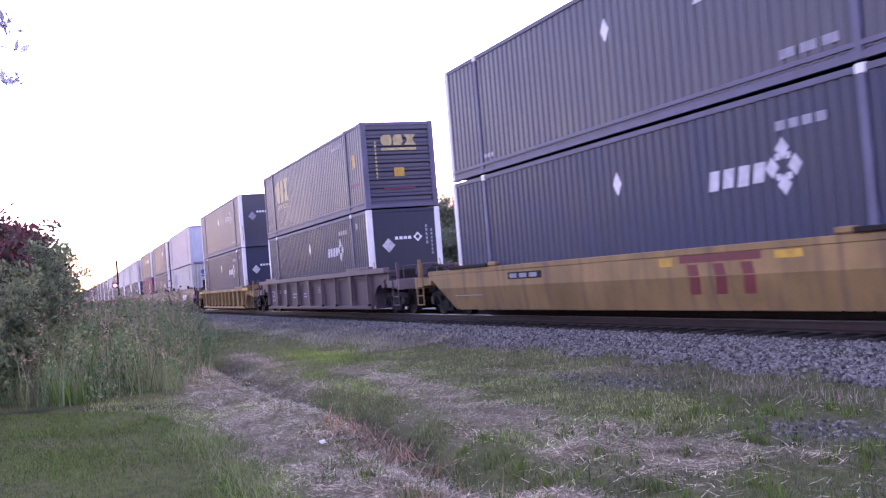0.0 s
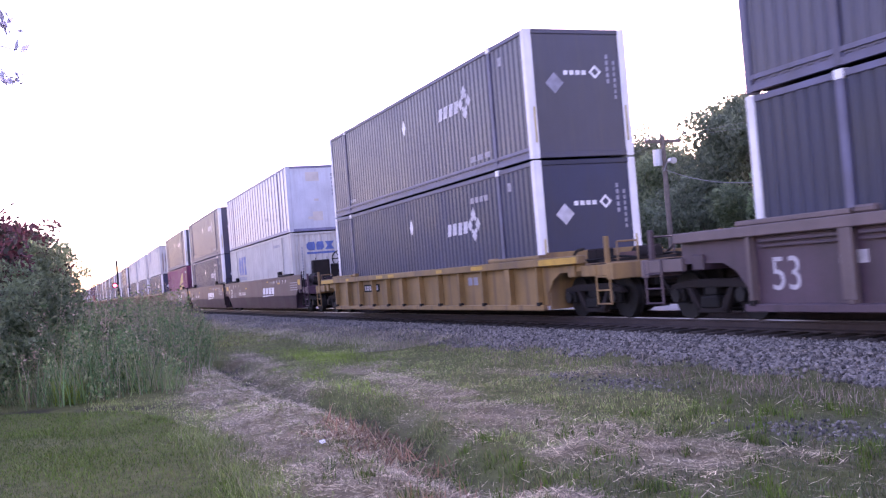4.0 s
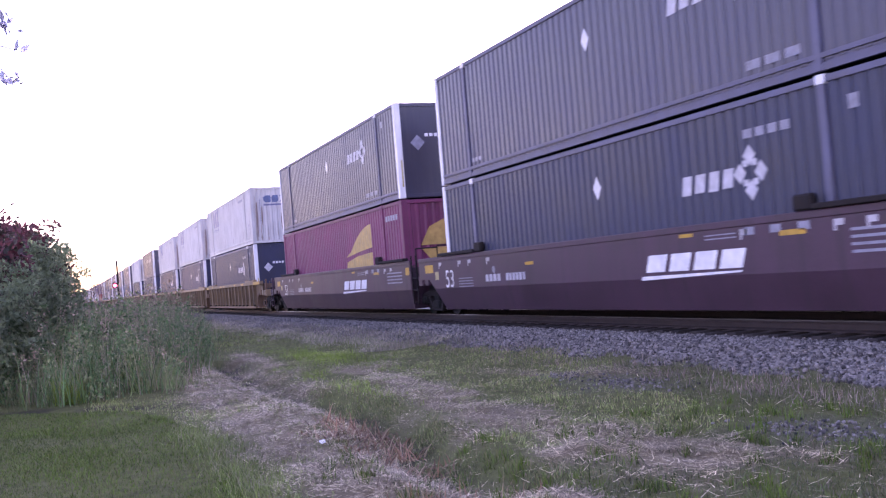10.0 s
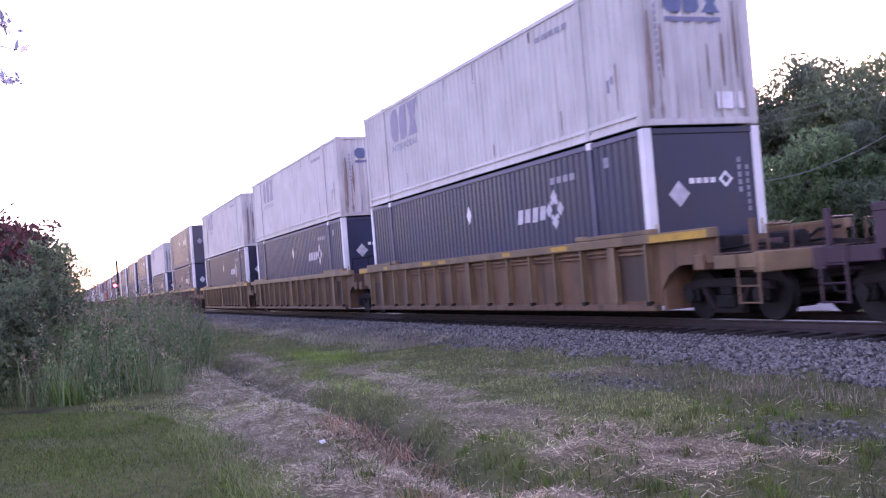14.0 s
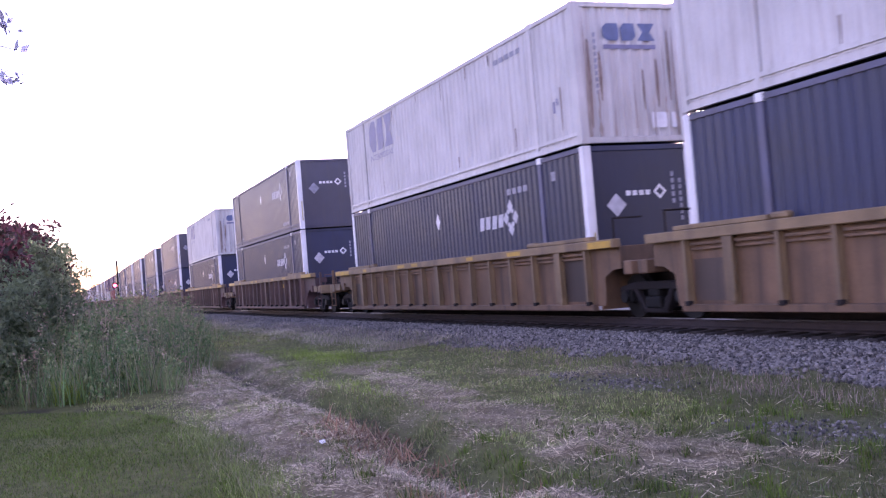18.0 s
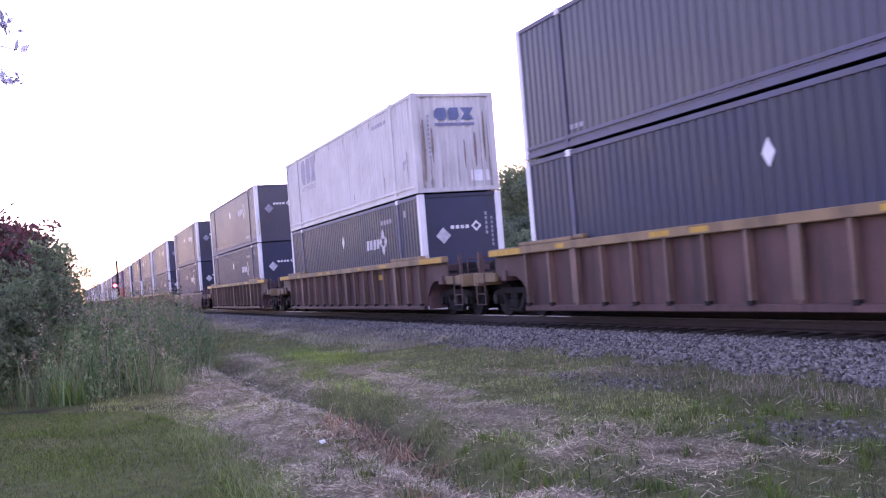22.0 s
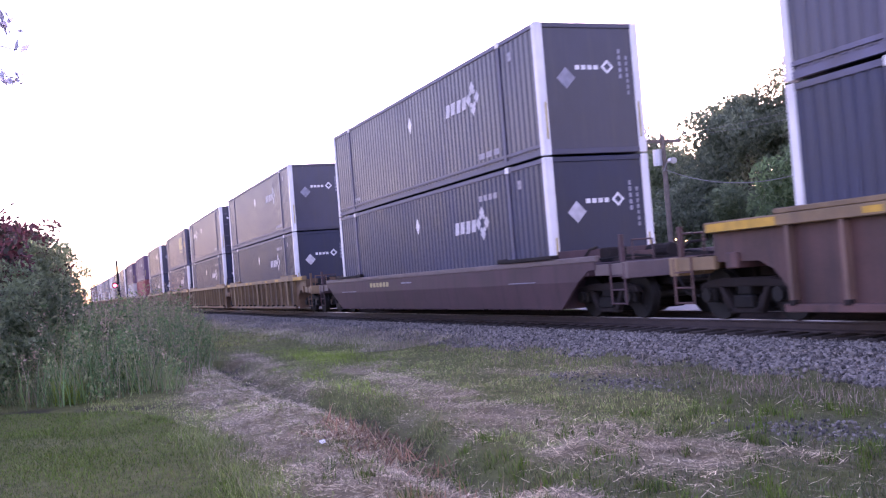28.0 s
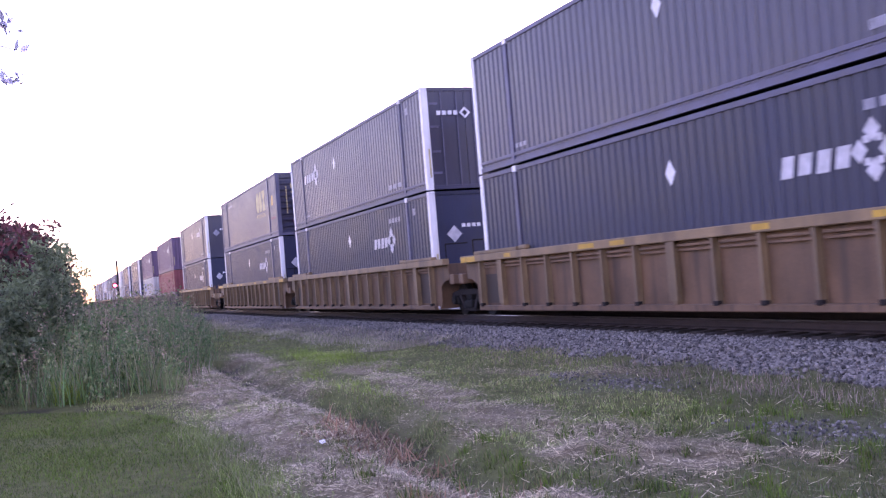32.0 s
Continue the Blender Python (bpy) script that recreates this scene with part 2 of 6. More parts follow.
def ground_material():
    m = bpy.data.materials.new("field_soil_and_thatch")
    m.use_nodes = True
    nd, ln = m.node_tree.nodes, m.node_tree.links
    b = nd["Principled BSDF"]
    b.inputs["Roughness"].default_value = 0.95
    b.inputs["Specular IOR Level"].default_value = 0.1
    tc = nd.new("ShaderNodeTexCoord")

    def noise_at(scale, detail=5):
        n = nd.new("ShaderNodeTexNoise")
        n.inputs["Scale"].default_value, n.inputs["Detail"].default_value = scale, detail
        ln.new(tc.outputs["Object"], n.inputs["Vector"])
        return n.outputs["Fac"]

    def mix(fac, a, c):
        x = nd.new("ShaderNodeMix")
        x.data_type = "RGBA"
        ln.new(fac, x.inputs[0])
        for s, v in ((6, a), (7, c)):
            if isinstance(v, tuple):
                x.inputs[s].default_value = (*v, 1)
            else:
                ln.new(v, x.inputs[s])
        return x.outputs[2]

    def attr(name):
        a = nd.new("ShaderNodeAttribute")
        a.attribute_name = name
        return a.outputs["Fac"]

    green = mix(noise_at(7), (0.035, 0.04, 0.015), (0.16, 0.165, 0.055))
    straw = mix(noise_at(26, 4), (0.028, 0.021, 0.012), (0.44, 0.35, 0.21))
    stone = mix(noise_at(38, 2), (0.035, 0.031, 0.028), (0.22, 0.2, 0.18))
    c = mix(attr("straw"), green, straw)
    c = mix(attr("stone"), c, stone)
    # dark tone for soil strips and the shade painted under cars and in the ditch
    c = mix(attr("bare"), c, mix(noise_at(20), (0.018, 0.014, 0.012), (0.05, 0.038, 0.03)))
    ln.new(c, b.inputs["Base Color"])
    bp = nd.new("ShaderNodeBump")
    bp.inputs["Strength"].default_value, bp.inputs["Distance"].default_value = 0.8, 0.04
    ln.new(noise_at(30, 4), bp.inputs["Height"])
    ln.new(bp.outputs[0], b.inputs["Normal"])
    return m


SOIL = ground_material()


# ---- mesh helpers ----
class Geo:
    """Collects the vertices and faces of one mesh."""

    def __init__(self):
        self.v, self.f = [], []

    def add(self, verts, faces):
        n = len(self.v)
        self.v += [tuple(a) for a in verts]
        self.f += [tuple(i + n for i in f) for f in faces]
        return self

    def box(self, x0, x1, y0, y1, z0, z1):
        x0, x1, y0, y1, z0, z1 = min(x0, x1), max(x0, x1), min(y0, y1), max(y0, y1), min(z0, z1), max(z0, z1)
        v = [(x, y, z) for z in (z0, z1) for y in (y0, y1) for x in (x0, x1)]
        return self.add(v, [(0, 2, 3, 1), (4, 5, 7, 6), (0, 1, 5, 4), (2, 6, 7, 3), (0, 4, 6, 2), (1, 3, 7, 5)])

    def plate(self, outline, y0, y1):
        """An outline in x and z, given thickness from y0 to y1."""
        n = len(outline)
        v = [(x, y0, z) for x, z in outline] + [(x, y1, z) for x, z in outline]
        f = [tuple(range(n)), tuple(range(2 * n - 1, n - 1, -1))]
        f += [(i, i + n, (i + 1) % n + n, (i + 1) % n) for i in range(n)]
        return self.add(v, f)

    def tube(self, pts, r, n=6, closed=False):
        """One connected round bar along a row of points."""
        pts = [Vector(p) for p in pts]
        m = len(pts)
        v = []
        for k in range(m):
            d = (pts[(k + 1) % m] - pts[k - 1]) if closed or 0 < k < m - 1 else (pts[1] - pts[0] if k == 0 else pts[-1] - pts[-2])
            d.normalize()
            s = d.cross(Vector((0.13, 0.31, 0.94))).normalized()
            t = d.cross(s)
            v += [pts[k] + (s * math.cos(q * math.tau / n) + t * math.sin(q * math.tau / n)) * r for q in range(n)]
        f = [(k * n + q, k * n + (q + 1) % n, (k + 1) % m * n + (q + 1) % n, (k + 1) % m * n + q) for k in range(m if closed else m - 1) for q in range(n)]
        if not closed:
            f += [tuple(range(n - 1, -1, -1)), tuple(range((m - 1) * n, m * n))]
        return self.add(v, f)

    def rod(self, a, b, r, n=8, r2=None):
        a, b = Vector(a), Vector(b)
        r2 = r if r2 is None else r2
        d = (b - a).normalized()
        s = d.orthogonal().normalized()
        t = d.cross(s)
        v = []
        for c, q in ((a, r), (b, r2)):
            v += [c + (s * math.cos(k * math.tau / n) + t * math.sin(k * math.tau / n)) * q for k in range(n)]
        f = [(k, (k + 1) % n, (k + 1) % n + n, k + n) for k in range(n)]
        f += [tuple(range(n - 1, -1, -1)), tuple(range(n, 2 * n))]
        return self.add(v, f)

    def mesh(self, name, material, bevel=0.0, smooth=False):
        me = bpy.data.meshes.new(name)
        me.from_pydata(self.v, [], self.f)
        bm = bmesh.new()
        bm.from_mesh(me)
        bmesh.ops.recalc_face_normals(bm, faces=bm.faces)
        if bevel:
            sharp = [e for e in bm.edges if len(e.link_faces) == 2 and e.calc_face_angle() > 0.6]
            bmesh.ops.bevel(bm, geom=sharp, offset=bevel, segments=1, affect="EDGES", clamp_overlap=True)
        bm.to_mesh(me)
        bm.free()
        if smooth:
            me.polygons.foreach_set("use_smooth", [True] * len(me.polygons))
        me.materials.append(material)
        return me


def quick_mesh(name, verts, tris, material):
    """A mesh from number arrays: vertices (n, 3) and triangles (m, 3)."""
    me = bpy.data.meshes.new(name)
    verts, tris = np.asarray(verts, np.float32), np.asarray(tris, np.int32)
    me.vertices.add(len(verts))
    me.vertices.foreach_set("co", verts.ravel())
    me.loops.add(tris.size)
    me.loops.foreach_set("vertex_index", tris.ravel())
    me.polygons.add(len(tris))
    me.polygons.foreach_set("loop_start", np.arange(0, tris.size, 3, dtype=np.int32))
    me.materials.append(material)
    me.update(calc_edges=True)
    return me


def part(name, geo, material, parent, label="", bevel=0.0, smooth=False):
    """One mesh object under a thing or under a part."""
    me = geo.mesh(name, material, bevel, smooth) if isinstance(geo, Geo) else geo
    ob = new(name, me)
    ob.parent = parent
    if label:
        ob["label"] = label
    return ob


def share(name, ob, parent, place):
    """Another part on the same mesh, at a place of its own."""
    o = new(name, ob.data)
    o.parent = parent
    o.location = place
    return o


# ---- the line of the track: straight past the camera, bending away far off ----
BEND = 0.7614
_d = np.arange(0.0, 900.0)
_slope = np.interp(_d, (25, 75, 200, 420), (0, 0.034, 0.034, 0.010)) * BEND
_off = np.concatenate([[0.0], np.cumsum((_slope[1:] + _slope[:-1]) / 2)])


def track_y(x):
    return np.interp(-np.asarray(x, float), _d, _off)


# ---- the train's way: metres run since the start ----
_t = np.linspace(0, 34, 681)
_v = np.interp(_t, (0, 6, 13, 19, 25.2, 32), (8.876, 8.951, 9.159, 9.344, 9.198, 9.002))
_s = np.concatenate([[0.0], np.cumsum((_v[1:] + _v[:-1]) / 2 * (_t[1] - _t[0]))])


def run(t):
    return float(np.interp(t, _t, _s))


# ---- ground ----
def wob(x, y, s, seed=0.0):
    """Cheap smooth unevenness between -1 and 1."""
    return (np.sin(x * s + 1.7 * seed + 1.3 * np.sin(y * s * 0.8 + seed)) + np.sin(y * s * 1.27 + 2.1 * seed + 1.1 * np.sin(x * s * 0.63))) * 0.5


def near_line(x, y, line, width):
    """1 on a broken line of the plan, falling to 0 at its width."""
    best = np.full(np.shape(x), 9e9)
    for (ax, ay), (bx, by) in zip(line[:-1], line[1:]):
        t = np.clip(((x - ax) * (bx - ax) + (y - ay) * (by - ay)) / ((bx - ax) ** 2 + (by - ay) ** 2), 0, 1)
        best = np.minimum(best, np.hypot(x - ax - t * (bx - ax), y - ay - t * (by - ay)))
    return np.clip(1.5 - 1.5 * best / width, 0, 1)


STRAW_LINES = (
    (((-22, -8.6), (-16.3, -8.9), (-12.9, -9.0), (-11.2, -9.2), (-8.6, -9.2), (-7.2, -8.9), (-5, -8.8)), 0.95),
    (((-26, -6.9), (-20, -7.5), (-15.5, -7.6)), 0.5),
    (((-18.5, -6.0), (-13.0, -6.65), (-9.8, -7.0), (-8.4, -6.85), (-6.5, -6.95)), 0.68),
    (((-14.8, -5.1), (-12.0, -3.9)), 0.32),
    (((-7.2, -6.4), (-6.3, -6.1)), 0.3),
)
GRAVEL_SPOTS = ((-11.5, -4.55, 0.75), (-7.0, -5.4, 0.6), (-6.4, -5.2, 0.5), (-13.2, -4.6, 0.4))
SWALE = ((-24, -7.6), (-18.8, -8.0), (-15, -8.05), (-12.5, -7.9), (-10, -8.1), (-8.6, -8.35), (-7.0, -8.4))


def straw_at(x, y):
    s = np.zeros(np.shape(x))
    for line, w in STRAW_LINES:
        s = np.maximum(s, near_line(x + 0.3 * wob(x, y, 5.3, 2), y + 0.28 * wob(x, y, 3.1) + 0.12 * wob(x, y, 8.7, 5), line, w))
    return np.clip(s * (0.85 + 0.4 * wob(x, y, 6.5, 1) + 0.25 * wob(x, y, 2.3, 4)), 0, 1)


def stone_at(x, y):
    a = np.abs(y - track_y(x))
    s = np.clip((np.interp(x, (-50, -24, -16, -10), (3.5, 3.3, 2.95, 3.1)) + 0.22 * wob(x, y, 2.7) + 0.12 * wob(x, y, 9.1, 3) - a) / 0.6 + 0.2, 0, 1)
    for gx, gy, r in GRAVEL_SPOTS:
        s = np.maximum(s, np.clip(1.3 - np.hypot((x - gx) * 0.7, y - gy) / r + 0.25 * wob(x, y, 8), 0, 1) * 0.35)
    return s


def bare_shade_at(x, y):
    """Painted shade between the rails and in the ditch; soil strip where the mown lawn ends."""
    a = np.abs(y - track_y(x))
    ditch = 0.95 * near_line(x, y + 0.12 * wob(x, y, 3.3, 4), SWALE, 0.34) * np.clip(0.75 + 0.8 * wob(x, y, 4.4, 9), 0, 1)
    return np.maximum(np.maximum(np.clip((1.2 - a) / 0.3, 0, 1), ditch), 0.85 * near_line(x, y + 0.1 * wob(x, y, 5), ((-17.6, -12.6), (-16.6, -10.9), (-15.0, -9.3)), 0.4) * np.clip(0.6 + 0.7 * wob(x, y, 4.1, 6), 0, 1))


def lawn_at(x, y):
    edge = np.interp(x, (-17.2, -15.8, -14.4, -11.4, -8.7, -7.5), (-12.2, -10.6, -10.0, -9.85, -10.0, -10.05))
    return np.clip((edge - y + 0.08 * wob(x, y, 4)) / 0.15, 0, 1) * (x > -17.2)


def ground_z(x, y):
    a = np.abs(y - track_y(x))
    z = np.interp(a, (0, 1.6, 2.05, 3.1, 4.2), (-0.25, -0.25, -0.27, -0.45, -0.49))
    near = np.clip((a - 3.0) / 1.5, 0, 1)
    far = np.clip(1 - np.hypot(x + 10, y + 7) / 60, 0, 1)
    z = z + near * far * (0.035 * wob(x, y, 0.9) + 0.02 * wob(x, y, 2.6, 2) + 0.012 * wob(x, y, 6.1, 4) * (1 - lawn_at(x, y)))
    z = z + 0.03 * straw_at(x, y) * wob(x, y, 7.3, 5) + 0.018 * straw_at(x, y) * wob(x, y, 15.0, 7)
    z = z - 0.23 * near_line(x, y + 0.1 * wob(x, y, 2.4, 8), SWALE, 0.55) + 0.03 * lawn_at(x, y)
    return z


def axis(lo, hi, step, out):
    mid = np.arange(lo, hi + step / 2, step)
    grow = np.cumsum(step * 1.28 ** np.arange(1, 60))
    grow = grow[grow < out]
    return np.concatenate([lo - grow[::-1], mid, hi + grow])


def make_ground():
    xs, ys = axis(-34, 0, 0.16, 2600), axis(-13.2, 3.4, 0.11, 2600)
    gx, gy = np.meshgrid(xs, ys, indexing="ij")
    gz = ground_z(gx, gy)
    v = np.stack([gx, gy, gz], -1).reshape(-1, 3)
    nx, ny = len(xs), len(ys)
    i = (np.arange(nx - 1)[:, None] * ny + np.arange(ny - 1)[None]).ravel()
    tris = np.concatenate([np.stack([i, i + ny, i + ny + 1], 1), np.stack([i, i + ny + 1, i + 1], 1)])
    me = quick_mesh("ground", v, tris, SOIL)
    for name, fn in (("straw", straw_at), ("stone", stone_at), ("bare", bare_shade_at)):
        at = me.attributes.new(name, "FLOAT", "POINT")
        at.data.foreach_set("value", fn(v[:, 0], v[:, 1]).astype(np.float32))
    me.polygons.foreach_set("use_smooth", np.ones(len(tris), bool))
    return tagged(new("ground", me), "uneven grassy ground beside a railway embankment", "ground", kind="structure")


make_ground()


# ---- track ----
def sweep(profile, xs, y_mid):
    """A profile in y and z carried along the track."""
    ty = track_y(xs)
    n = len(profile)
    pts = [(x, y + y_mid + t, z) for x, t in zip(xs, ty) for y, z in profile]
    g = Geo()
    g.add(pts, [(i * n + k, i * n + (k + 1) % n, (i + 1) * n + (k + 1) % n, (i + 1) * n + k) for i in range(len(xs) - 1) for k in range(n)])
    return g


def make_track():
    track = tagged(new("railway_track"), "single railway track of steel rails on timber ties", "railway track", kind="structure")
    xs = np.concatenate([np.arange(-700, -60, 12.0), np.arange(-60, 42, 3.0)])
    web = [(-0.075, -0.17), (0.075, -0.17), (0.075, -0.155), (0.012, -0.13), (0.012, -0.045), (0.036, -0.035), (0.036, -0.012), (-0.036, -0.012), (-0.036, -0.035), (-0.012, -0.045), (-0.012, -0.13), (-0.075, -0.155)]
    head = [(-0.034, -0.013), (0.034, -0.013), (0.03, 0.0), (-0.03, 0.0)]
    for side in (-0.755, 0.755):
        rail = part("rail", sweep(web, xs, side), RAILSTEEL, track)
        part("rail_head", sweep(head, xs, side), SHINE, rail, "polished running surface")
    tie = Geo().box(-0.115, 0.115, -1.3, 1.3, -0.34, -0.175).mesh("tie", TIEWOOD, 0.012)
    plate = Geo().box(-0.1, 0.1, -0.19, 0.19, -0.176, -0.165).mesh("tie_plate", RAILSTEEL)
    rng = random.Random(4)
    for k in range(150):
        x = -70 + k * 0.5
        o = new("tie", tie)
        o.parent = track
        o.matrix_basis = pose(x, float(track_y(x)) + rng.uniform(-0.03, 0.03), rng.uniform(-0.012, 0.006), 0, 0, rng.uniform(-1, 1))
        if k > 60:
            for side in (-0.755, 0.755):
                q = new("tie_plate", plate)
                q.parent = o
                q.location = (0, side, 0)
    rest = Geo()
    for k in range(400):
        x = -70.5 - k * 0.5
        y = float(track_y(x))
        rest.box(x - 0.11, x + 0.11, y - 1.3, y + 1.3, -0.3, -0.18)
    tagged(part("far_ties", rest, TIEWOOD, track), kind="stuff")


make_track()


def make_road():
    """A pale stone road beyond the track, slightly crowned, with worn edges."""
    xs = np.concatenate([np.arange(-300, -80, 10.0), np.arange(-80, 60, 0.5)])
    off = np.array((0.0, 0.25, 1.6, 2.9, 4.2, 5.55, 5.8))
    lift = np.array((-0.06, 0.03, 0.06, 0.075, 0.06, 0.03, -0.06))
    v = []
    for x in xs:
        y = float(track_y(x)) + 5.9
        v += [(x, y + o + (0.12 * math.sin(x * 1.3 + o) + 0.08 * math.sin(x * 3.1) if k in (0, 1, 5, 6) else 0), -0.47 + z + 0.012 * math.sin(x * 1.9 + 2 * k)) for k, (o, z) in enumerate(zip(off, lift))]
    n = len(off)
    g = Geo().add(v, [(i * n + k, (i + 1) * n + k, (i + 1) * n + k + 1, i * n + k + 1) for i in range(len(xs) - 1) for k in range(n - 1)])
    tagged(new("road", g.mesh("road", ROADSTONE, smooth=True)), "pale crushed-stone road beyond the railway track", "road", kind="structure")


make_road()


def make_ballast():
    rng = np.random.default_rng(11)
    n = 84000
    x = -5.5 - 62 * rng.random(n) ** 1.7
    side = rng.random(n)
    off = np.where(side < 0.86, -0.98 - 2.5 * rng.random(n), 1.3 + 1.5 * rng.random(n))
    y = off + track_y(x)
    keep = rng.random(n) < np.clip((stone_at(x, y) - 0.1) * 1.6, 0, 1)
    spots = []
    for gx, gy, r in GRAVEL_SPOTS:
        k = int(260 * r)
        spots.append(np.stack([gx + rng.normal(0, r * 0.7, k), gy + rng.normal(0, r * 0.35, k)], 1))
    spots = np.concatenate(spots)
    x, y = np.concatenate([x[keep], spots[:, 0]]), np.concatenate([y[keep], spots[:, 1]])
    n = len(x)
    size = rng.uniform(0.012, 0.031, n)
    size[-len(spots):] *= 0.7
    cube = np.array([(a, b, c) for a in (-1, 1) for b in (-1, 1) for c in (-1, 1)], float)
    quads = [(0, 1, 3, 2), (4, 6, 7, 5), (0, 4, 5, 1), (2, 3, 7, 6), (0, 2, 6, 4), (1, 5, 7, 3)]
    tri = np.array([t for a, b, c, d in quads for t in ((a, b, c), (a, c, d))])
    v = cube[None] * rng.uniform(0.45, 1.0, (n, 8, 1)) + rng.uniform(-0.25, 0.25, (n, 8, 3))
    ang = rng.random((n, 3)) * math.tau
    ca, sa, cb, sb = np.cos(ang[:, 0]), np.sin(ang[:, 0]), np.cos(ang[:, 1]), np.sin(ang[:, 1])
    vx, vy, vz = v[..., 0], v[..., 1], v[..., 2] * 0.75
    vx, vy = vx * ca[:, None] - vy * sa[:, None], vx * sa[:, None] + vy * ca[:, None]
    vy, vz = vy * cb[:, None] - vz * sb[:, None], vy * sb[:, None] + vz * cb[:, None]
    v = np.stack([vx, vy, vz], -1) * size[:, None, None]
    v += np.stack([x, y, ground_z(x, y) + size * 0.35 + 0.006 * rng.random(n)], -1)[:, None]
    f = (tri[None] + (np.arange(n) * 8)[:, None, None]).reshape(-1, 3)
    me = quick_mesh("ballast_stones", v.reshape(-1, 3), f, STONE)
    tagged(new("ballast_stones", me), "loose grey crushed stones of the track bed", "ballast", kind="stuff")


make_ballast()

# ---- containers ----
HALF, TALL, NEAR = 8.075, 2.9, 1.295
SKIN = 1.262


def ripple(period, depth, start=-6.0):
    """Break points and depth of a trapezoid corrugation along x."""
    def y_at(x):
        u = ((x - start) / period) % 1.0
        return float(np.interp(u, (0, 0.52, 0.67, 0.85, 1.0), (0, 0, depth, depth, 0)))

    def breaks(a, b):
        k0, k1 = math.floor((a - start) / period) - 1, math.ceil((b - start) / period) + 1
        c = [start + (k + q) * period for k in range(k0, k1) for q in (0, 0.52, 0.67, 0.85)]
        return [a] + [x for x in c if a + 1e-4 < x < b - 1e-4] + [b]
    return y_at, breaks


def ribbed_side(x0, x1, z0, z1, wave, side):
    """A corrugated wall with thickness; side -1 faces the viewer's side of the track."""
    y_at, breaks = wave
    xs = breaks(x0, x1)
    g = Geo()
    n = len(xs)
    v = []
    for x in xs:
        o = side * (SKIN - y_at(x))
        i = side * (SKIN - 0.08)
        v += [(x, o, z0), (x, o, z1), (x, i, z0), (x, i, z1)]
    f = []
    for k in range(n - 1):
        a, b = 4 * k, 4 * k + 4
        f += [(a, b, b + 1, a + 1), (a + 2, a + 3, b + 3, b + 2), (a + 1, b + 1, b + 3, a + 3), (a, a + 2, b + 2, b)]
    f += [(0, 1, 3, 2), (4 * n - 4, 4 * n - 2, 4 * n - 1, 4 * n - 3)]
    return g.add(v, f)


def outline_mesh(name, outlines, material, wave=None, side=-1, lift=0.004, base=SKIN):
    """Flat stick-on film (outlines in x and z) stretched over a wall's ribs."""
    bm = bmesh.new()
    for o in outlines:
        bm.faces.new([bm.verts.new((x, 0, z)) for x, z in o])
    return settle_mark(name, bm, material, wave, side, lift, base)


def settle_mark(name, bm, material, wave, side=-1, lift=0.004, base=SKIN):
    if wave:
        xs = [v.co.x for v in bm.verts]
        for x in wave[1](min(xs), max(xs))[1:-1]:
            bmesh.ops.bisect_plane(bm, geom=bm.verts[:] + bm.edges[:] + bm.faces[:], plane_co=(x, 0, 0), plane_no=(1, 0, 0))
    bmesh.ops.remove_doubles(bm, verts=bm.verts[:], dist=0.0005)
    for v in bm.verts:
        v.co.y = side * (base + lift - (0.15 * wave[0](v.co.x) if wave else 0))
    bmesh.ops.recalc_face_normals(bm, faces=bm.faces)
    me = bpy.data.meshes.new(name)
    bm.to_mesh(me)
    bm.free()
    me.materials.append(material)
    return me


def words(name, text, x0, z0, width, height, material, wave=None, base=SKIN, lift=0.004):
    """Readable lettering from the built-in font, fitted to a width and height."""
    cu = bpy.data.curves.new(name, "FONT")
    cu.body = text
    tmp = bpy.data.objects.new(name, cu)
    scene.collection.objects.link(tmp)
    bpy.context.view_layer.update()
    me = bpy.data.meshes.new_from_object(tmp.evaluated_get(bpy.context.evaluated_depsgraph_get()))
    bpy.data.objects.remove(tmp)
    bpy.data.curves.remove(cu)
    bm = bmesh.new()
    bm.from_mesh(me)
    bpy.data.meshes.remove(me)
    lo = [min(v.co[k] for v in bm.verts) for k in (0, 1)]
    hi = [max(v.co[k] for v in bm.verts) for k in (0, 1)]
    for v in bm.verts:
        v.co = Vector((x0 + (v.co.x - lo[0]) / (hi[0] - lo[0]) * width, 0, z0 + (v.co.y - lo[1]) / (hi[1] - lo[1]) * height))
    return settle_mark(name, bm, material, wave, -1, lift, base)


def turn_to_end(me):
    """Moves a mark made for the near wall onto the leading end wall: x becomes y."""
    for v in me.vertices:
        x, y, z = v.co
        v.co = (HALF - 0.03 - (SKIN + y), x, z)
    return me


def rect(x0, x1, z0, z1, lean=0.0):
    return [(x0, z0), (x1, z0), (x1 + lean, z1), (x0 + lean, z1)]


def diamond(x, z, w, h):
    return [(x - w, z), (x, z - h), (x + w, z), (x, z + h)]


def diamond_ring(x, z, w, h, q=0.55):
    o, i = diamond(x, z, w, h), diamond(x, z, w * q, h * q)
    return [[o[k], o[(k + 1) % 4], i[(k + 1) % 4], i[k]] for k in range(4)]


def bars(x0, x1, z0, z1, n, lean=0.0, gap=0.25):
    w = (x1 - x0) / n
    return [rect(x0 + k * w, x0 + (k + 1 - gap) * w, z0, z1, lean) for k in range(n)]


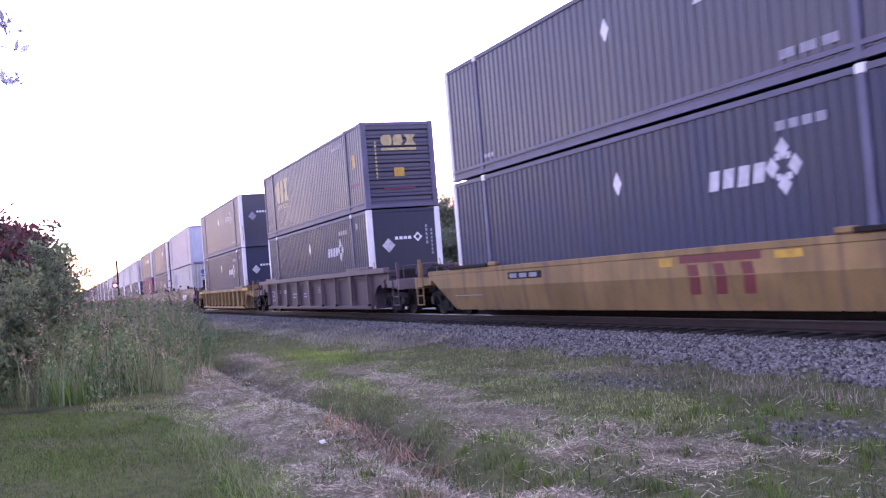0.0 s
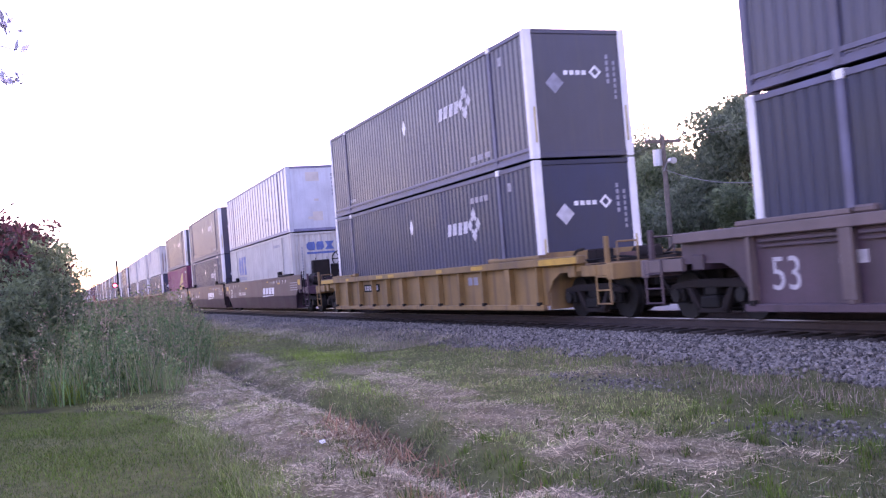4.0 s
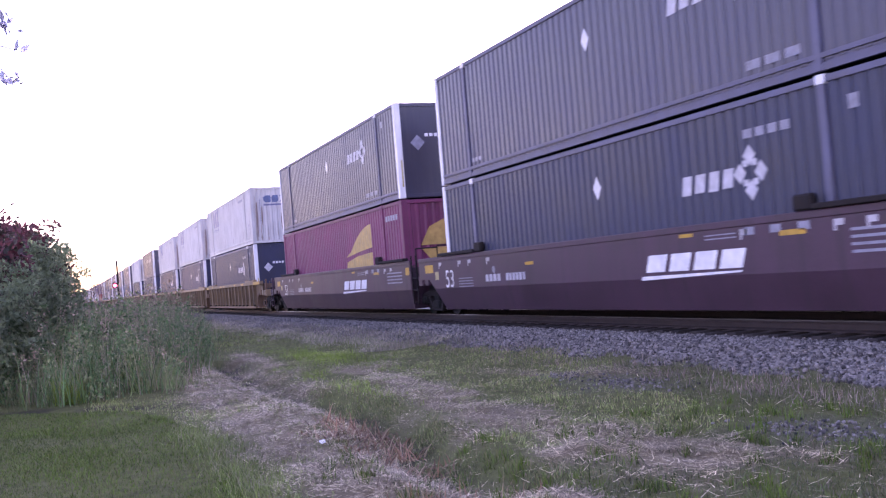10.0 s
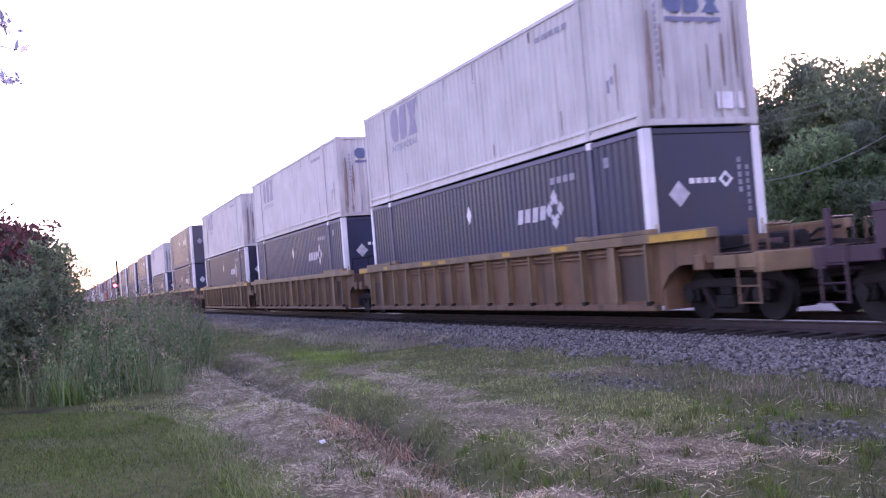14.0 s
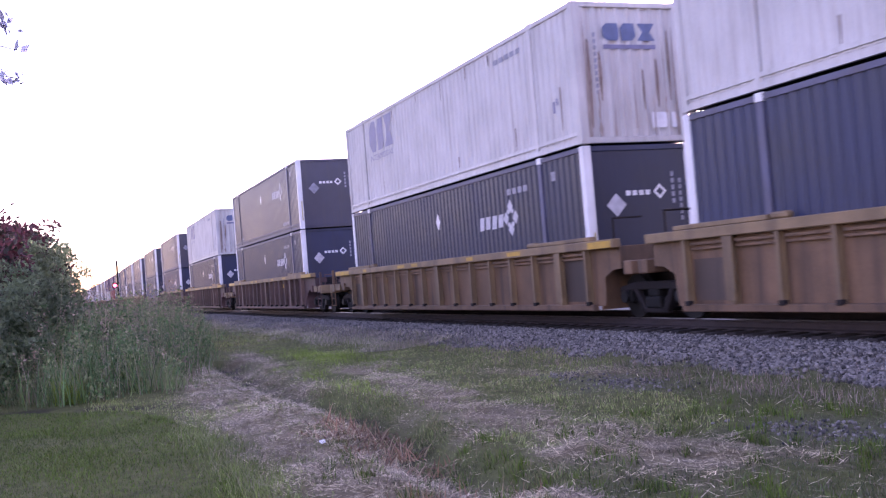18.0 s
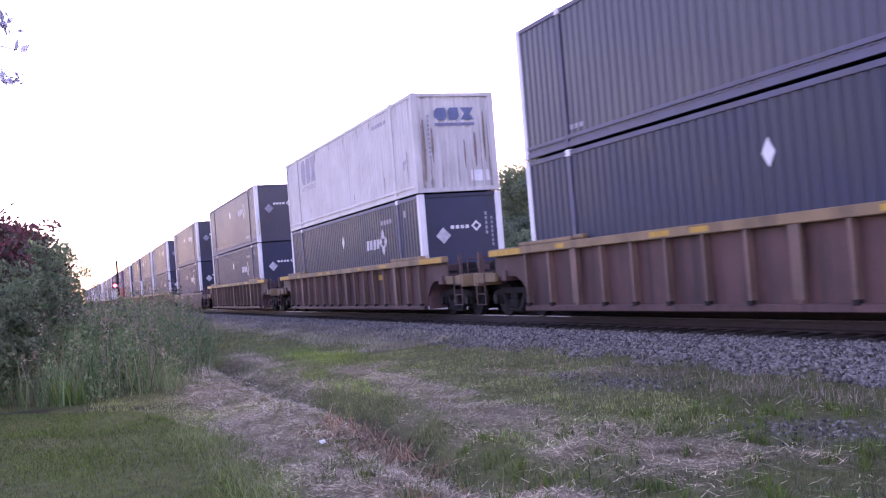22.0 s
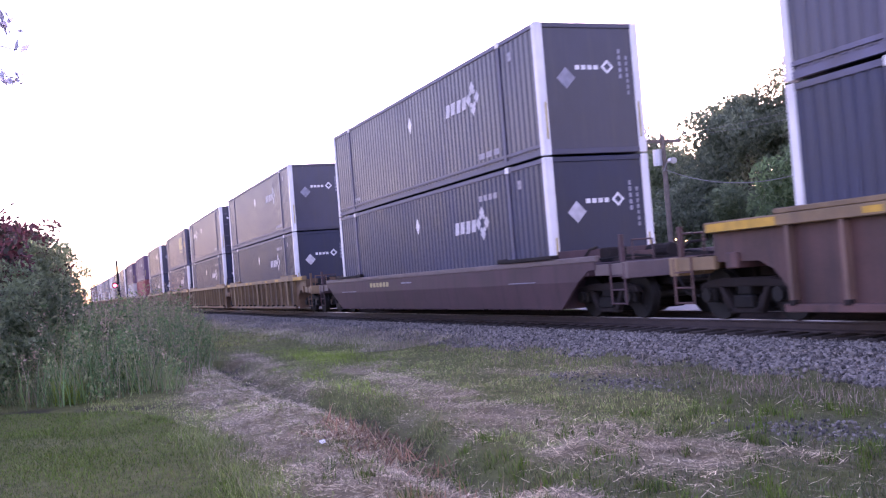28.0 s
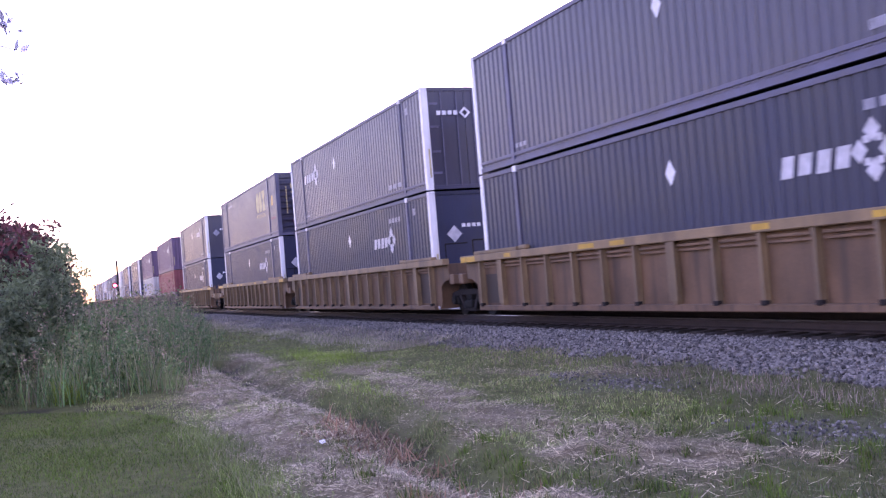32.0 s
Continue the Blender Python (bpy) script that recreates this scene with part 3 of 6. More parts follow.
def swirl_emblem(x0, z0, w, h):
    """Three plain heavy shapes in a row: an eight-sided block, a leaning block and an hourglass."""
    c = h * 0.27
    a = x0 + w * 0.31
    eight = [(x0 + c, z0), (a - c * 0.4, z0), (a, z0 + c), (a, z0 + h - c), (a - c * 0.4, z0 + h), (x0 + c, z0 + h), (x0, z0 + h - c), (x0, z0 + c)]
    lean = [(x0 + w * 0.36, z0), (x0 + w * 0.56, z0), (x0 + w * 0.63, z0 + h * 0.3), (x0 + w * 0.6, z0 + h), (x0 + w * 0.4, z0 + h), (x0 + w * 0.34, z0 + h * 0.7)]
    l, r, m = x0 + w * 0.66, x0 + w, x0 + w * 0.83
    glass = [(l, z0), (r, z0), (m + w * 0.07, z0 + h * 0.5), (r, z0 + h), (l, z0 + h), (m - w * 0.07, z0 + h * 0.5)]
    return [eight, lean, glass]


def block_emblem(x0, z0):
    """A row of four leaning blocks, then four small diamonds set in a diamond."""
    out = [[rect(x0 + 0.37 * k, x0 + 0.37 * k + 0.26, z0 + 0.015 * (k % 2), z0 + 0.32, 0.07)] for k in range(4)]
    cx, cz = x0 + 1.82, z0 + 0.2
    ring = [diamond(cx + dx, cz + dz, 0.15, 0.17) for dx, dz in ((0.25, 0), (-0.25, 0), (0, 0.27), (0, -0.27))]
    ring += [rect(cx - 0.17, cx - 0.06, cz - 0.2, cz - 0.1), rect(cx + 0.06, cx + 0.17, cz + 0.1, cz + 0.2), rect(cx - 0.17, cx - 0.06, cz + 0.1, cz + 0.2), rect(cx + 0.06, cx + 0.17, cz - 0.2, cz - 0.1)]
    return out, ring


def container(label, wall, post, rail, end="plain", marks="blocks", wave=(0.25, 0.042), posts=(-6.13, 6.13), mark=MARK_WHITE, upper=True, turned=False):
    """A 53-foot container: base centre at its origin, leading end towards +x."""
    box = tagged(new("shipping_container"), label, "container", "stacked containers of the train")
    w = ripple(*wave) if wave else None
    lo, hi = (0.16 if w else 0.1), TALL - 0.1
    for side in (-1, 1):
        if w:
            part("side_wall", ribbed_side(-HALF + 0.1, HALF - 0.1, lo, hi, w, side), wall, box)
        else:
            part("side_wall", Geo().box(-HALF + 0.1, HALF - 0.1, side * SKIN, side * (SKIN - 0.06), lo, hi), wall, box)
        if w:
            prof = [(0.09, 0.02), (0.01, 0.02), (0.01, 0.12), (0.05, 0.13), (0.05, 0.19), (0.008, 0.2), (0.008, 0.27), (0.09, 0.27)]
        else:
            prof = [(0.09, 0.02), (0.01, 0.02), (0.01, 0.09), (0.03, 0.13), (0.09, 0.13)]
        n = len(prof)
        g = Geo().add([(x, side * (NEAR - d), z) for x in (-HALF + 0.1, HALF - 0.1) for d, z in prof], [tuple(range(n)), tuple(range(2 * n - 1, n - 1, -1))] + [(k, k + n, (k + 1) % n + n, (k + 1) % n) for k in range(n)])
        part("bottom_rail", g, rail, box)
        part("top_rail", Geo().box(-HALF + 0.02, HALF - 0.02, side * (NEAR - 0.012), side * (NEAR - 0.09), TALL - 0.11, TALL - 0.01), rail, box, bevel=0.008)
        for x in posts:
            part("intermediate_post", Geo().box(x - 0.075, x + 0.075, side * NEAR, side * (NEAR - 0.08), 0.02, TALL - 0.02), rail, box, bevel=0.008)
            part("corner_casting", Geo().box(x - 0.09, x + 0.09, side * (NEAR + 0.006), side * (NEAR - 0.14), TALL - 0.13, TALL + 0.012), post, box, bevel=0.01)
        for x in (-HALF, HALF):
            s = 1 if x > 0 else -1
            part("corner_post", Geo().box(x, x - s * 0.17, side * NEAR, side * (NEAR - 0.19), 0.0, TALL), post, box, bevel=0.012)
    part("roof", Geo().box(-HALF + 0.05, HALF - 0.05, -NEAR + 0.05, NEAR - 0.05, TALL - 0.05, TALL - 0.012), wall, box)
    part("floor", Geo().box(-HALF + 0.1, HALF - 0.1, -NEAR + 0.09, NEAR - 0.09, 0.04, 0.14), DARK, box)
    inner = NEAR - 0.18
    part("rear_wall", Geo().box(-HALF + 0.03, -HALF + 0.08, -inner, inner, 0.1, TALL - 0.1), wall, box)
    e = HALF - 0.03
    if end == "plain":
        part("end_wall", Geo().box(e - 0.05, e, -inner, inner, 0.1, TALL - 0.08), wall, box)
    elif end == "tall_ribs":
        ys = [-inner] + [-inner + 0.1 + k * 0.27 + q for k in range(8) for q in (0, 0.05, 0.17, 0.22) if -inner + 0.1 + k * 0.27 + q < inner - 0.02] + [inner]
        dep = [0.0] + [0.045 * (q in (1, 2)) for k in range(8) for q in range(4)][: len(ys) - 2] + [0.0]
        o = [(e - d, y) for y, d in zip(ys, dep)]
        g = Geo()
        n = len(o)
        g.add([(x, y, z) for z in (0.1, TALL - 0.08) for x, y in o] + [(e - 0.09, y, z) for z in (0.1, TALL - 0.08) for x, y in o],
              [f for k in range(n - 1) for f in ((k, k + 1, n + k + 1, n + k), (2 * n + k, 3 * n + k, 3 * n + k + 1, 2 * n + k + 1), (n + k, n + k + 1, 3 * n + k + 1, 3 * n + k), (k, 2 * n + k, 2 * n + k + 1, k + 1))])
        part("end_wall", g, wall, box)
    elif end == "cross_ribs":
        zs = [0.1] + [0.2 + k * 0.28 + q for k in range(9) for q in (0, 0.05, 0.16, 0.21)] + [TALL - 0.08]
        dep = [0.0] + [0.05 * (q in (1, 2)) for k in range(9) for q in range(4)] + [0.0]
        n = len(zs)
        g = Geo()
        g.add([(e - d, y, z) for y in (-inner, inner) for z, d in zip(zs, dep)] + [(e - 0.09, y, z) for y in (-inner, inner) for z in zs],
              [f for k in range(n - 1) for f in ((k, n + k, n + k + 1, k + 1), (2 * n + k, 2 * n + k + 1, 3 * n + k + 1, 3 * n + k), (k, k + 1, 2 * n + k + 1, 2 * n + k), (n + k, 3 * n + k, 3 * n + k + 1, n + k + 1))])
        part("end_wall", g, wall, box)
    elif end == "doors":
        for side in (-1, 1):
            door = part("door", Geo().box(e - 0.05, e, side * 0.008, side * inner, 0.12, TALL - 0.1), wall, box, bevel=0.006)
            for y in (0.25, 0.72):
                part("lock_rod", Geo().rod((e + 0.03, side * y, 0.12), (e + 0.03, side * y, TALL - 0.12), 0.017, 6), NAVY_RAIL, door)
            for z in (0.45, 1.05, 1.75, 2.4):
                part("hinge", Geo().box(e, e + 0.025, side * 0.82, side * inner, z, z + 0.06), NAVY_RAIL, door)
    for z0, z1 in ((TALL - 0.12, TALL - 0.01), (0.01, 0.13)):
        part("end_rail", Geo().box(HALF - 0.1, HALF - 0.004, -inner, inner, z0, z1), rail if marks != "blocks" else wall, box, bevel=0.01)

    def paint(name, outlines, material, wv=w, **k):
        o = part(name, outline_mesh(name, outlines, material, wv, **k), material, box)
        return tagged(o, kind="stuff") if name == "number_marking" else o

    def end_paint(name, outlines, material, lift=0.004):
        o = part(name, turn_to_end(outline_mesh(name, outlines, material, None, -1, lift, SKIN)), material, box)
        return tagged(o, kind="stuff") if name == "number_marking" else o

    # marks on the end stand just proud of the end wall, which is 3 cm behind the posts
    if marks in ("blocks", "plain_blocks"):
        paint("diamond_mark", [diamond(-1.4 if turned else -0.1, 2.0, 0.15, 0.23)], mark)
        blocks, ring = block_emblem(-5.9 if turned else 2.66, 1.72 if upper else 1.55)
        for o in blocks:
            paint("emblem_block", o, MARK_SIDE)
        paint("emblem_ring", ring, MARK_SIDE)
        paint("number_marking", bars(4.38, 5.5, 2.28, 2.42, 4) if not upper else bars(4.6, 5.9, 0.36, 0.5, 3), MARK_GREY)
        paint("number_marking", bars(-6.0, -5.4, 0.36, 0.46, 3), MARK_GREY)
        paint("number_marking", bars(6.6, 6.85, 2.35, 2.55, 1), MARK_GREY)
        if end == "plain":
            end_paint("diamond_mark", [diamond(-0.6, 1.68, 0.23, 0.24)], MARK_SIDE if not upper else MARK_GREY)
            for k in range(4):
                end_paint("emblem_block", [rect(-0.36 + 0.155 * k, -0.25 + 0.155 * k, 1.86, 1.96)], mark)
            end_paint("emblem_ring", diamond_ring(0.45, 1.92, 0.16, 0.16), mark)
            end_paint("number_marking", [rect(0.74, 0.81, 1.66 + 0.14 * k, 1.76 + 0.14 * k) for k in range(5)] + [rect(0.92, 0.98, 1.3 + 0.13 * k, 1.39 + 0.13 * k) for k in range(7)], MARK_GREY)
        elif end == "doors":
            for k in range(4):
                end_paint("emblem_block", [rect(-0.88 + 0.17 * k, -0.76 + 0.17 * k, 2.1, 2.22)], MARK_WHITE, 0.06)
            end_paint("emblem_ring", diamond_ring(-0.02, 2.16, 0.17, 0.17), MARK_WHITE, 0.06)
        part("warning_strip", Geo().box(HALF, HALF + 0.004, -NEAR + 0.1, -NEAR + 0.15, 0.35, 1.15), MARK_GOLD, box)
        part("warning_strip", Geo().box(HALF, HALF + 0.004, NEAR - 0.1, NEAR - 0.15, 0.35, 1.15), MARK_GOLD, box)
    elif marks == "swirl":
        lift = 0.3 if upper and mark is not MARK_GOLD else 0.0
        x0 = 3.0 if turned else -5.55
        for o in swirl_emblem(x0, 1.42 + lift, 2.3, 0.98):
            paint("emblem_block", [o], mark)
        part("lettering", words("lettering", "INTERMODAL", x0, 1.14 + lift, 2.25, 0.18, mark, w), mark, box)
        paint("number_marking", bars(-5.7, -4.2, 2.42, 2.54, 5) if turned else bars(4.2, 5.7, 2.42, 2.54, 5), MARK_GREY)
        if end != "plain":
            for o in swirl_emblem(-0.6, 2.1, 1.25, 0.36):
                end_paint("emblem_block", [o], MARK_STEEL if mark is MARK_FADED else mark)
            end_paint("lettering", [rect(-0.6, 0.65, 1.93, 2.02)], mark)
            end_paint("number_marking", [rect(-0.84, -0.78, 1.0 + 0.13 * k, 1.09 + 0.13 * k) for k in range(10)], MARK_GREY if mark is not MARK_GOLD else MARK_GOLD)
            if mark is MARK_GOLD:
                paint("yellow_notice", [rect(6.75, 7.1, 1.5, 1.95)], PATCH_YELLOW)
                paint("red_marking", [rect(6.5, 7.5, 0.85, 0.95)], REDBOX)
                end_paint("red_marking", [rect(-0.6, 0.5, 0.62, 0.68)], REDBOX)
                end_paint("yellow_notice", [rect(-0.2, 0.16, 1.05, 1.35)], PATCH_YELLOW)
            elif upper:
                for y, z0, z1, r in ((-0.98, 0.35, 2.1, 0.05), (-0.72, 0.9, 1.85, 0.045), (0.28, 0.7, 1.5, 0.03), (0.62, 0.75, 1.7, 0.045), (0.93, 0.9, 2.3, 0.035)):
                    end_paint("rust_streak", [[(y - r * 0.4, z0), (y + r * 0.3, z0 - 0.05), (y + r, z0 + (z1 - z0) * 0.55), (y + r * 0.5, z1), (y - r * 0.5, z1 + 0.04), (y - r, z0 + (z1 - z0) * 0.4)]], RUST)
                rng = random.Random(12)
                for y, z0, z1, w2 in ((-1.05, 0.14, 2.5, 0.055), (-0.8, 0.14, 1.1, 0.06), (-0.45, 0.14, 0.8, 0.03), (0.05, 0.3, 1.2, 0.02), (0.5, 0.14, 1.0, 0.03), (0.8, 0.6, 2.2, 0.03), (1.05, 0.14, 2.4, 0.05)):
                    zs = [z0 + (z1 - z0) * q / 6 for q in range(7)]
                    left = [(y - w2 * rng.uniform(0.3, 1.0) * (1 - (q / 6) ** 2 * 0.85), z) for q, z in enumerate(zs)]
                    right = [(y + w2 * rng.uniform(0.3, 1.0) * (1 - (q / 6) ** 2 * 0.85), z) for q, z in enumerate(zs)]
                    end_paint("grime_streak", [right + left[::-1]], STAIN, 0.006)
                for x, z1, long in ((-3.2, 2.75, 0.35), (-1.1, 2.75, 0.2), (0.8, 2.75, 0.5), (2.5, 2.75, 0.3), (3.9, 2.75, 0.25), (-4.4, 0.7, 0.4), (1.7, 0.62, 0.3), (5.1, 0.8, 0.5), (7.3, 1.3, 0.9)):
                    paint("rust_streak", [[(x - 0.012, z1 - long), (x + 0.012, z1 - long), (x + 0.035, z1 - long * 0.4), (x + 0.03, z1), (x - 0.03, z1)]], RUST)
                paint("dim_figure", [rect(6.95, 7.05, 0.8, 1.05)], MARK_FADED)
                paint("dim_figure", [rect(7.1, 7.16, 0.95, 1.1)], MARK_FADED)
                end_paint("paper_notice", [rect(0.42, 0.78, 0.3, 0.62)], MARK_WHITE)
                end_paint("paper_notice", [rect(0.9, 1.08, 0.3, 0.62)], MARK_WHITE)
    elif marks == "sail":
        steps = 9
        curve = [(0.1 + 2.6 * (k / steps), 0.95 + 1.25 * math.sin(k / steps * math.pi * 0.5) ** 0.8) for k in range(steps + 1)]
        for o in ([(0.1, 1.3)] + curve[2:] + [(2.7, 1.5), (1.4, 1.42)], [(0.0, 0.6), (2.7, 0.6), (2.7, 1.36), (1.3, 1.3), (0.2, 1.15)]):
            paint("emblem", [[(1.5 + x * 1.22, z * 1.1) for x, z in o]], SAIL)
        paint("number_marking", bars(6.4, 7.6, 2.35, 2.52, 5), MARK_GREY)
        end_paint("emblem", [[(-0.75, 1.5), (0.45, 1.5), (0.45, 2.35), (0.1, 2.3), (-0.45, 2.05)], [(-0.75, 1.42), (-0.45, 1.05), (0.45, 0.85), (0.45, 1.42)]], SAIL)
        end_paint("notice", [rect(-0.25, 0.1, 0.45, 0.75)], PATCH_YELLOW)
        end_paint("number_marking", [rect(0.8, 0.87, 1.0 + 0.15 * k, 1.11 + 0.15 * k) for k in range(8)], MARK_GREY)
    elif marks == "patches":
        for o in (rect(-0.42, 0.18, 2.2, 2.6), rect(-0.2, 0.25, 0.45, 0.85), rect(-0.1, 0.1, 1.32, 1.42), rect(-0.42, -0.2, 0.52, 0.64)):
            end_paint("primer_patch", [o], PRIMER)
        end_paint("number_marking", [rect(0.72, 0.82, 1.55 + 0.17 * k, 1.66 + 0.17 * k) for k in range(6)], MARK_GREY)
        paint("number_marking", bars(2.6, 3.6, 0.85, 1.0, 4), MARK_GREY, None)
        for side in (-1, 1):
            for k in range(23):
                x = -7.4 + k * 0.675
                part("wall_stiffener", Geo().box(x - 0.022, x + 0.022, side * (SKIN + 0.022), side * (SKIN - 0.01), 0.13, TALL - 0.11), MARK_FADED, box)
    return box


def make_container_kinds():
    k = {}
    k["navy_low"] = container("dark navy corrugated steel container with white corner posts", NAVY, WHITE, NAVY_RAIL, upper=False)
    k["navy_up"] = container("dark navy corrugated container stacked on another", NAVY_UPPER, WHITE, NAVY_RAIL)
    k["navy_door"] = container("dark navy corrugated container with barred end doors", NAVY_UPPER, WHITE, NAVY_RAIL, end="doors", turned=True)
    k["gold_up"] = container("dark navy container with faded gold emblem and ridged end", NAVY_UPPER, NAVY_RAIL, NAVY_RAIL, end="cross_ribs", marks="swirl", mark=MARK_GOLD)
    k["gold_turned"] = container("dark navy container with a gold emblem near its leading end", NAVY_UPPER, NAVY_RAIL, NAVY_RAIL, end="cross_ribs", marks="swirl", mark=MARK_GOLD, turned=True)
    k["red_low"] = container("dull red corrugated container in a well car", REDOXIDE, REDOXIDE, REDOXIDE, end="tall_ribs", marks="", upper=False)
    k["violet_up"] = container("dusky violet corrugated container stacked on another", VIOLETBOX, VIOLETBOX, VIOLETBOX, end="tall_ribs", marks="plain_blocks")
    k["pale_up"] = container("off-white corrugated container streaked with rust, blue emblem", PALE, PALE, PALE, end="tall_ribs", marks="swirl", mark=MARK_FADED, wave=(0.27, 0.032))
    k["pale_low"] = container("off-white corrugated container with bold blue emblem", PALE_LOWER, PALE_LOWER, PALE_LOWER, end="tall_ribs", marks="swirl", mark=MARK_BLUE, wave=(0.27, 0.032), upper=False)
    k["sheet_up"] = container("white sheet-sided container with dark upright stiffeners", ALU, ALU, MARK_FADED, end="plain", marks="patches", wave=None, posts=(-6.13, 6.13))
    k["maroon_low"] = container("faded maroon corrugated container with yellow emblem", REDBOX, REDBOX, REDBOX, end="tall_ribs", marks="sail", upper=False)
    k["grey_up"] = container("grey corrugated container stacked on another", GREYBOX, GREYBOX, GREYBOX, end="tall_ribs", marks="plain_blocks")
    return k


# ---- well cars ----
WELL, TRUCK = 8.3, 9.72


def truck_unit(parent, x):
    """A two-axle truck under a car's end, with its wheelsets."""
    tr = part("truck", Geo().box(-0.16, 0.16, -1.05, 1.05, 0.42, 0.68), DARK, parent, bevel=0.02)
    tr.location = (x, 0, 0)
    # dark block added to stop bright ground showing through the truck
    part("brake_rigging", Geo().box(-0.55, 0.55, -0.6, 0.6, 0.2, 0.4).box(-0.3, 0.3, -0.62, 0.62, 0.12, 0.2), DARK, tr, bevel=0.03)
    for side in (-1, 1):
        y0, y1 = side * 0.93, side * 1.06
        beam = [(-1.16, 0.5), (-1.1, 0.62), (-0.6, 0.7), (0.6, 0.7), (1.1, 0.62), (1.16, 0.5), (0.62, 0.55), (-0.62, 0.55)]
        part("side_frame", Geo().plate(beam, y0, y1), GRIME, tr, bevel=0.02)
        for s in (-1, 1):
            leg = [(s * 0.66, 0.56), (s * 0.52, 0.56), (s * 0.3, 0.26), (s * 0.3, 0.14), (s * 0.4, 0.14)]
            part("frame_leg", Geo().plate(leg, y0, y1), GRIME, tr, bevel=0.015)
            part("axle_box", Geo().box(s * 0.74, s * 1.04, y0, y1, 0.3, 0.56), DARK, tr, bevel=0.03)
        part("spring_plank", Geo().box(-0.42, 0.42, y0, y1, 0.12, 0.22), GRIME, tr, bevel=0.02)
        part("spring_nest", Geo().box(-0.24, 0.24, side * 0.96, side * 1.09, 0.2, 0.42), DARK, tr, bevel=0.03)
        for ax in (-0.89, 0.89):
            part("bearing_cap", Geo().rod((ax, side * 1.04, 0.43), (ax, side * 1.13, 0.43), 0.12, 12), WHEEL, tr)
    for ax in (-0.89, 0.89):
        g = Geo().rod((0, -1.0, 0), (0, 1.0, 0), 0.08, 10)
        for side in (-1, 1):
            g.rod((0, side * 0.69, 0), (0, side * 0.825, 0), 0.42, 28)
            g.rod((0, side * 0.665, 0), (0, side * 0.695, 0), 0.447, 28)
            g.rod((0, side * 0.82, 0), (0, side * 0.86, 0), 0.15, 12)
            for q in range(3):
                a = q * math.tau / 3
                g.rod((0.28 * math.cos(a), side * 0.82, 0.28 * math.sin(a)), (0.28 * math.cos(a), side * 0.832, 0.28 * math.sin(a)), 0.05, 8)
        ws = part("wheelset", g, WHEEL, tr)
        ws.location = (ax, 0, 0.42)
    return tr


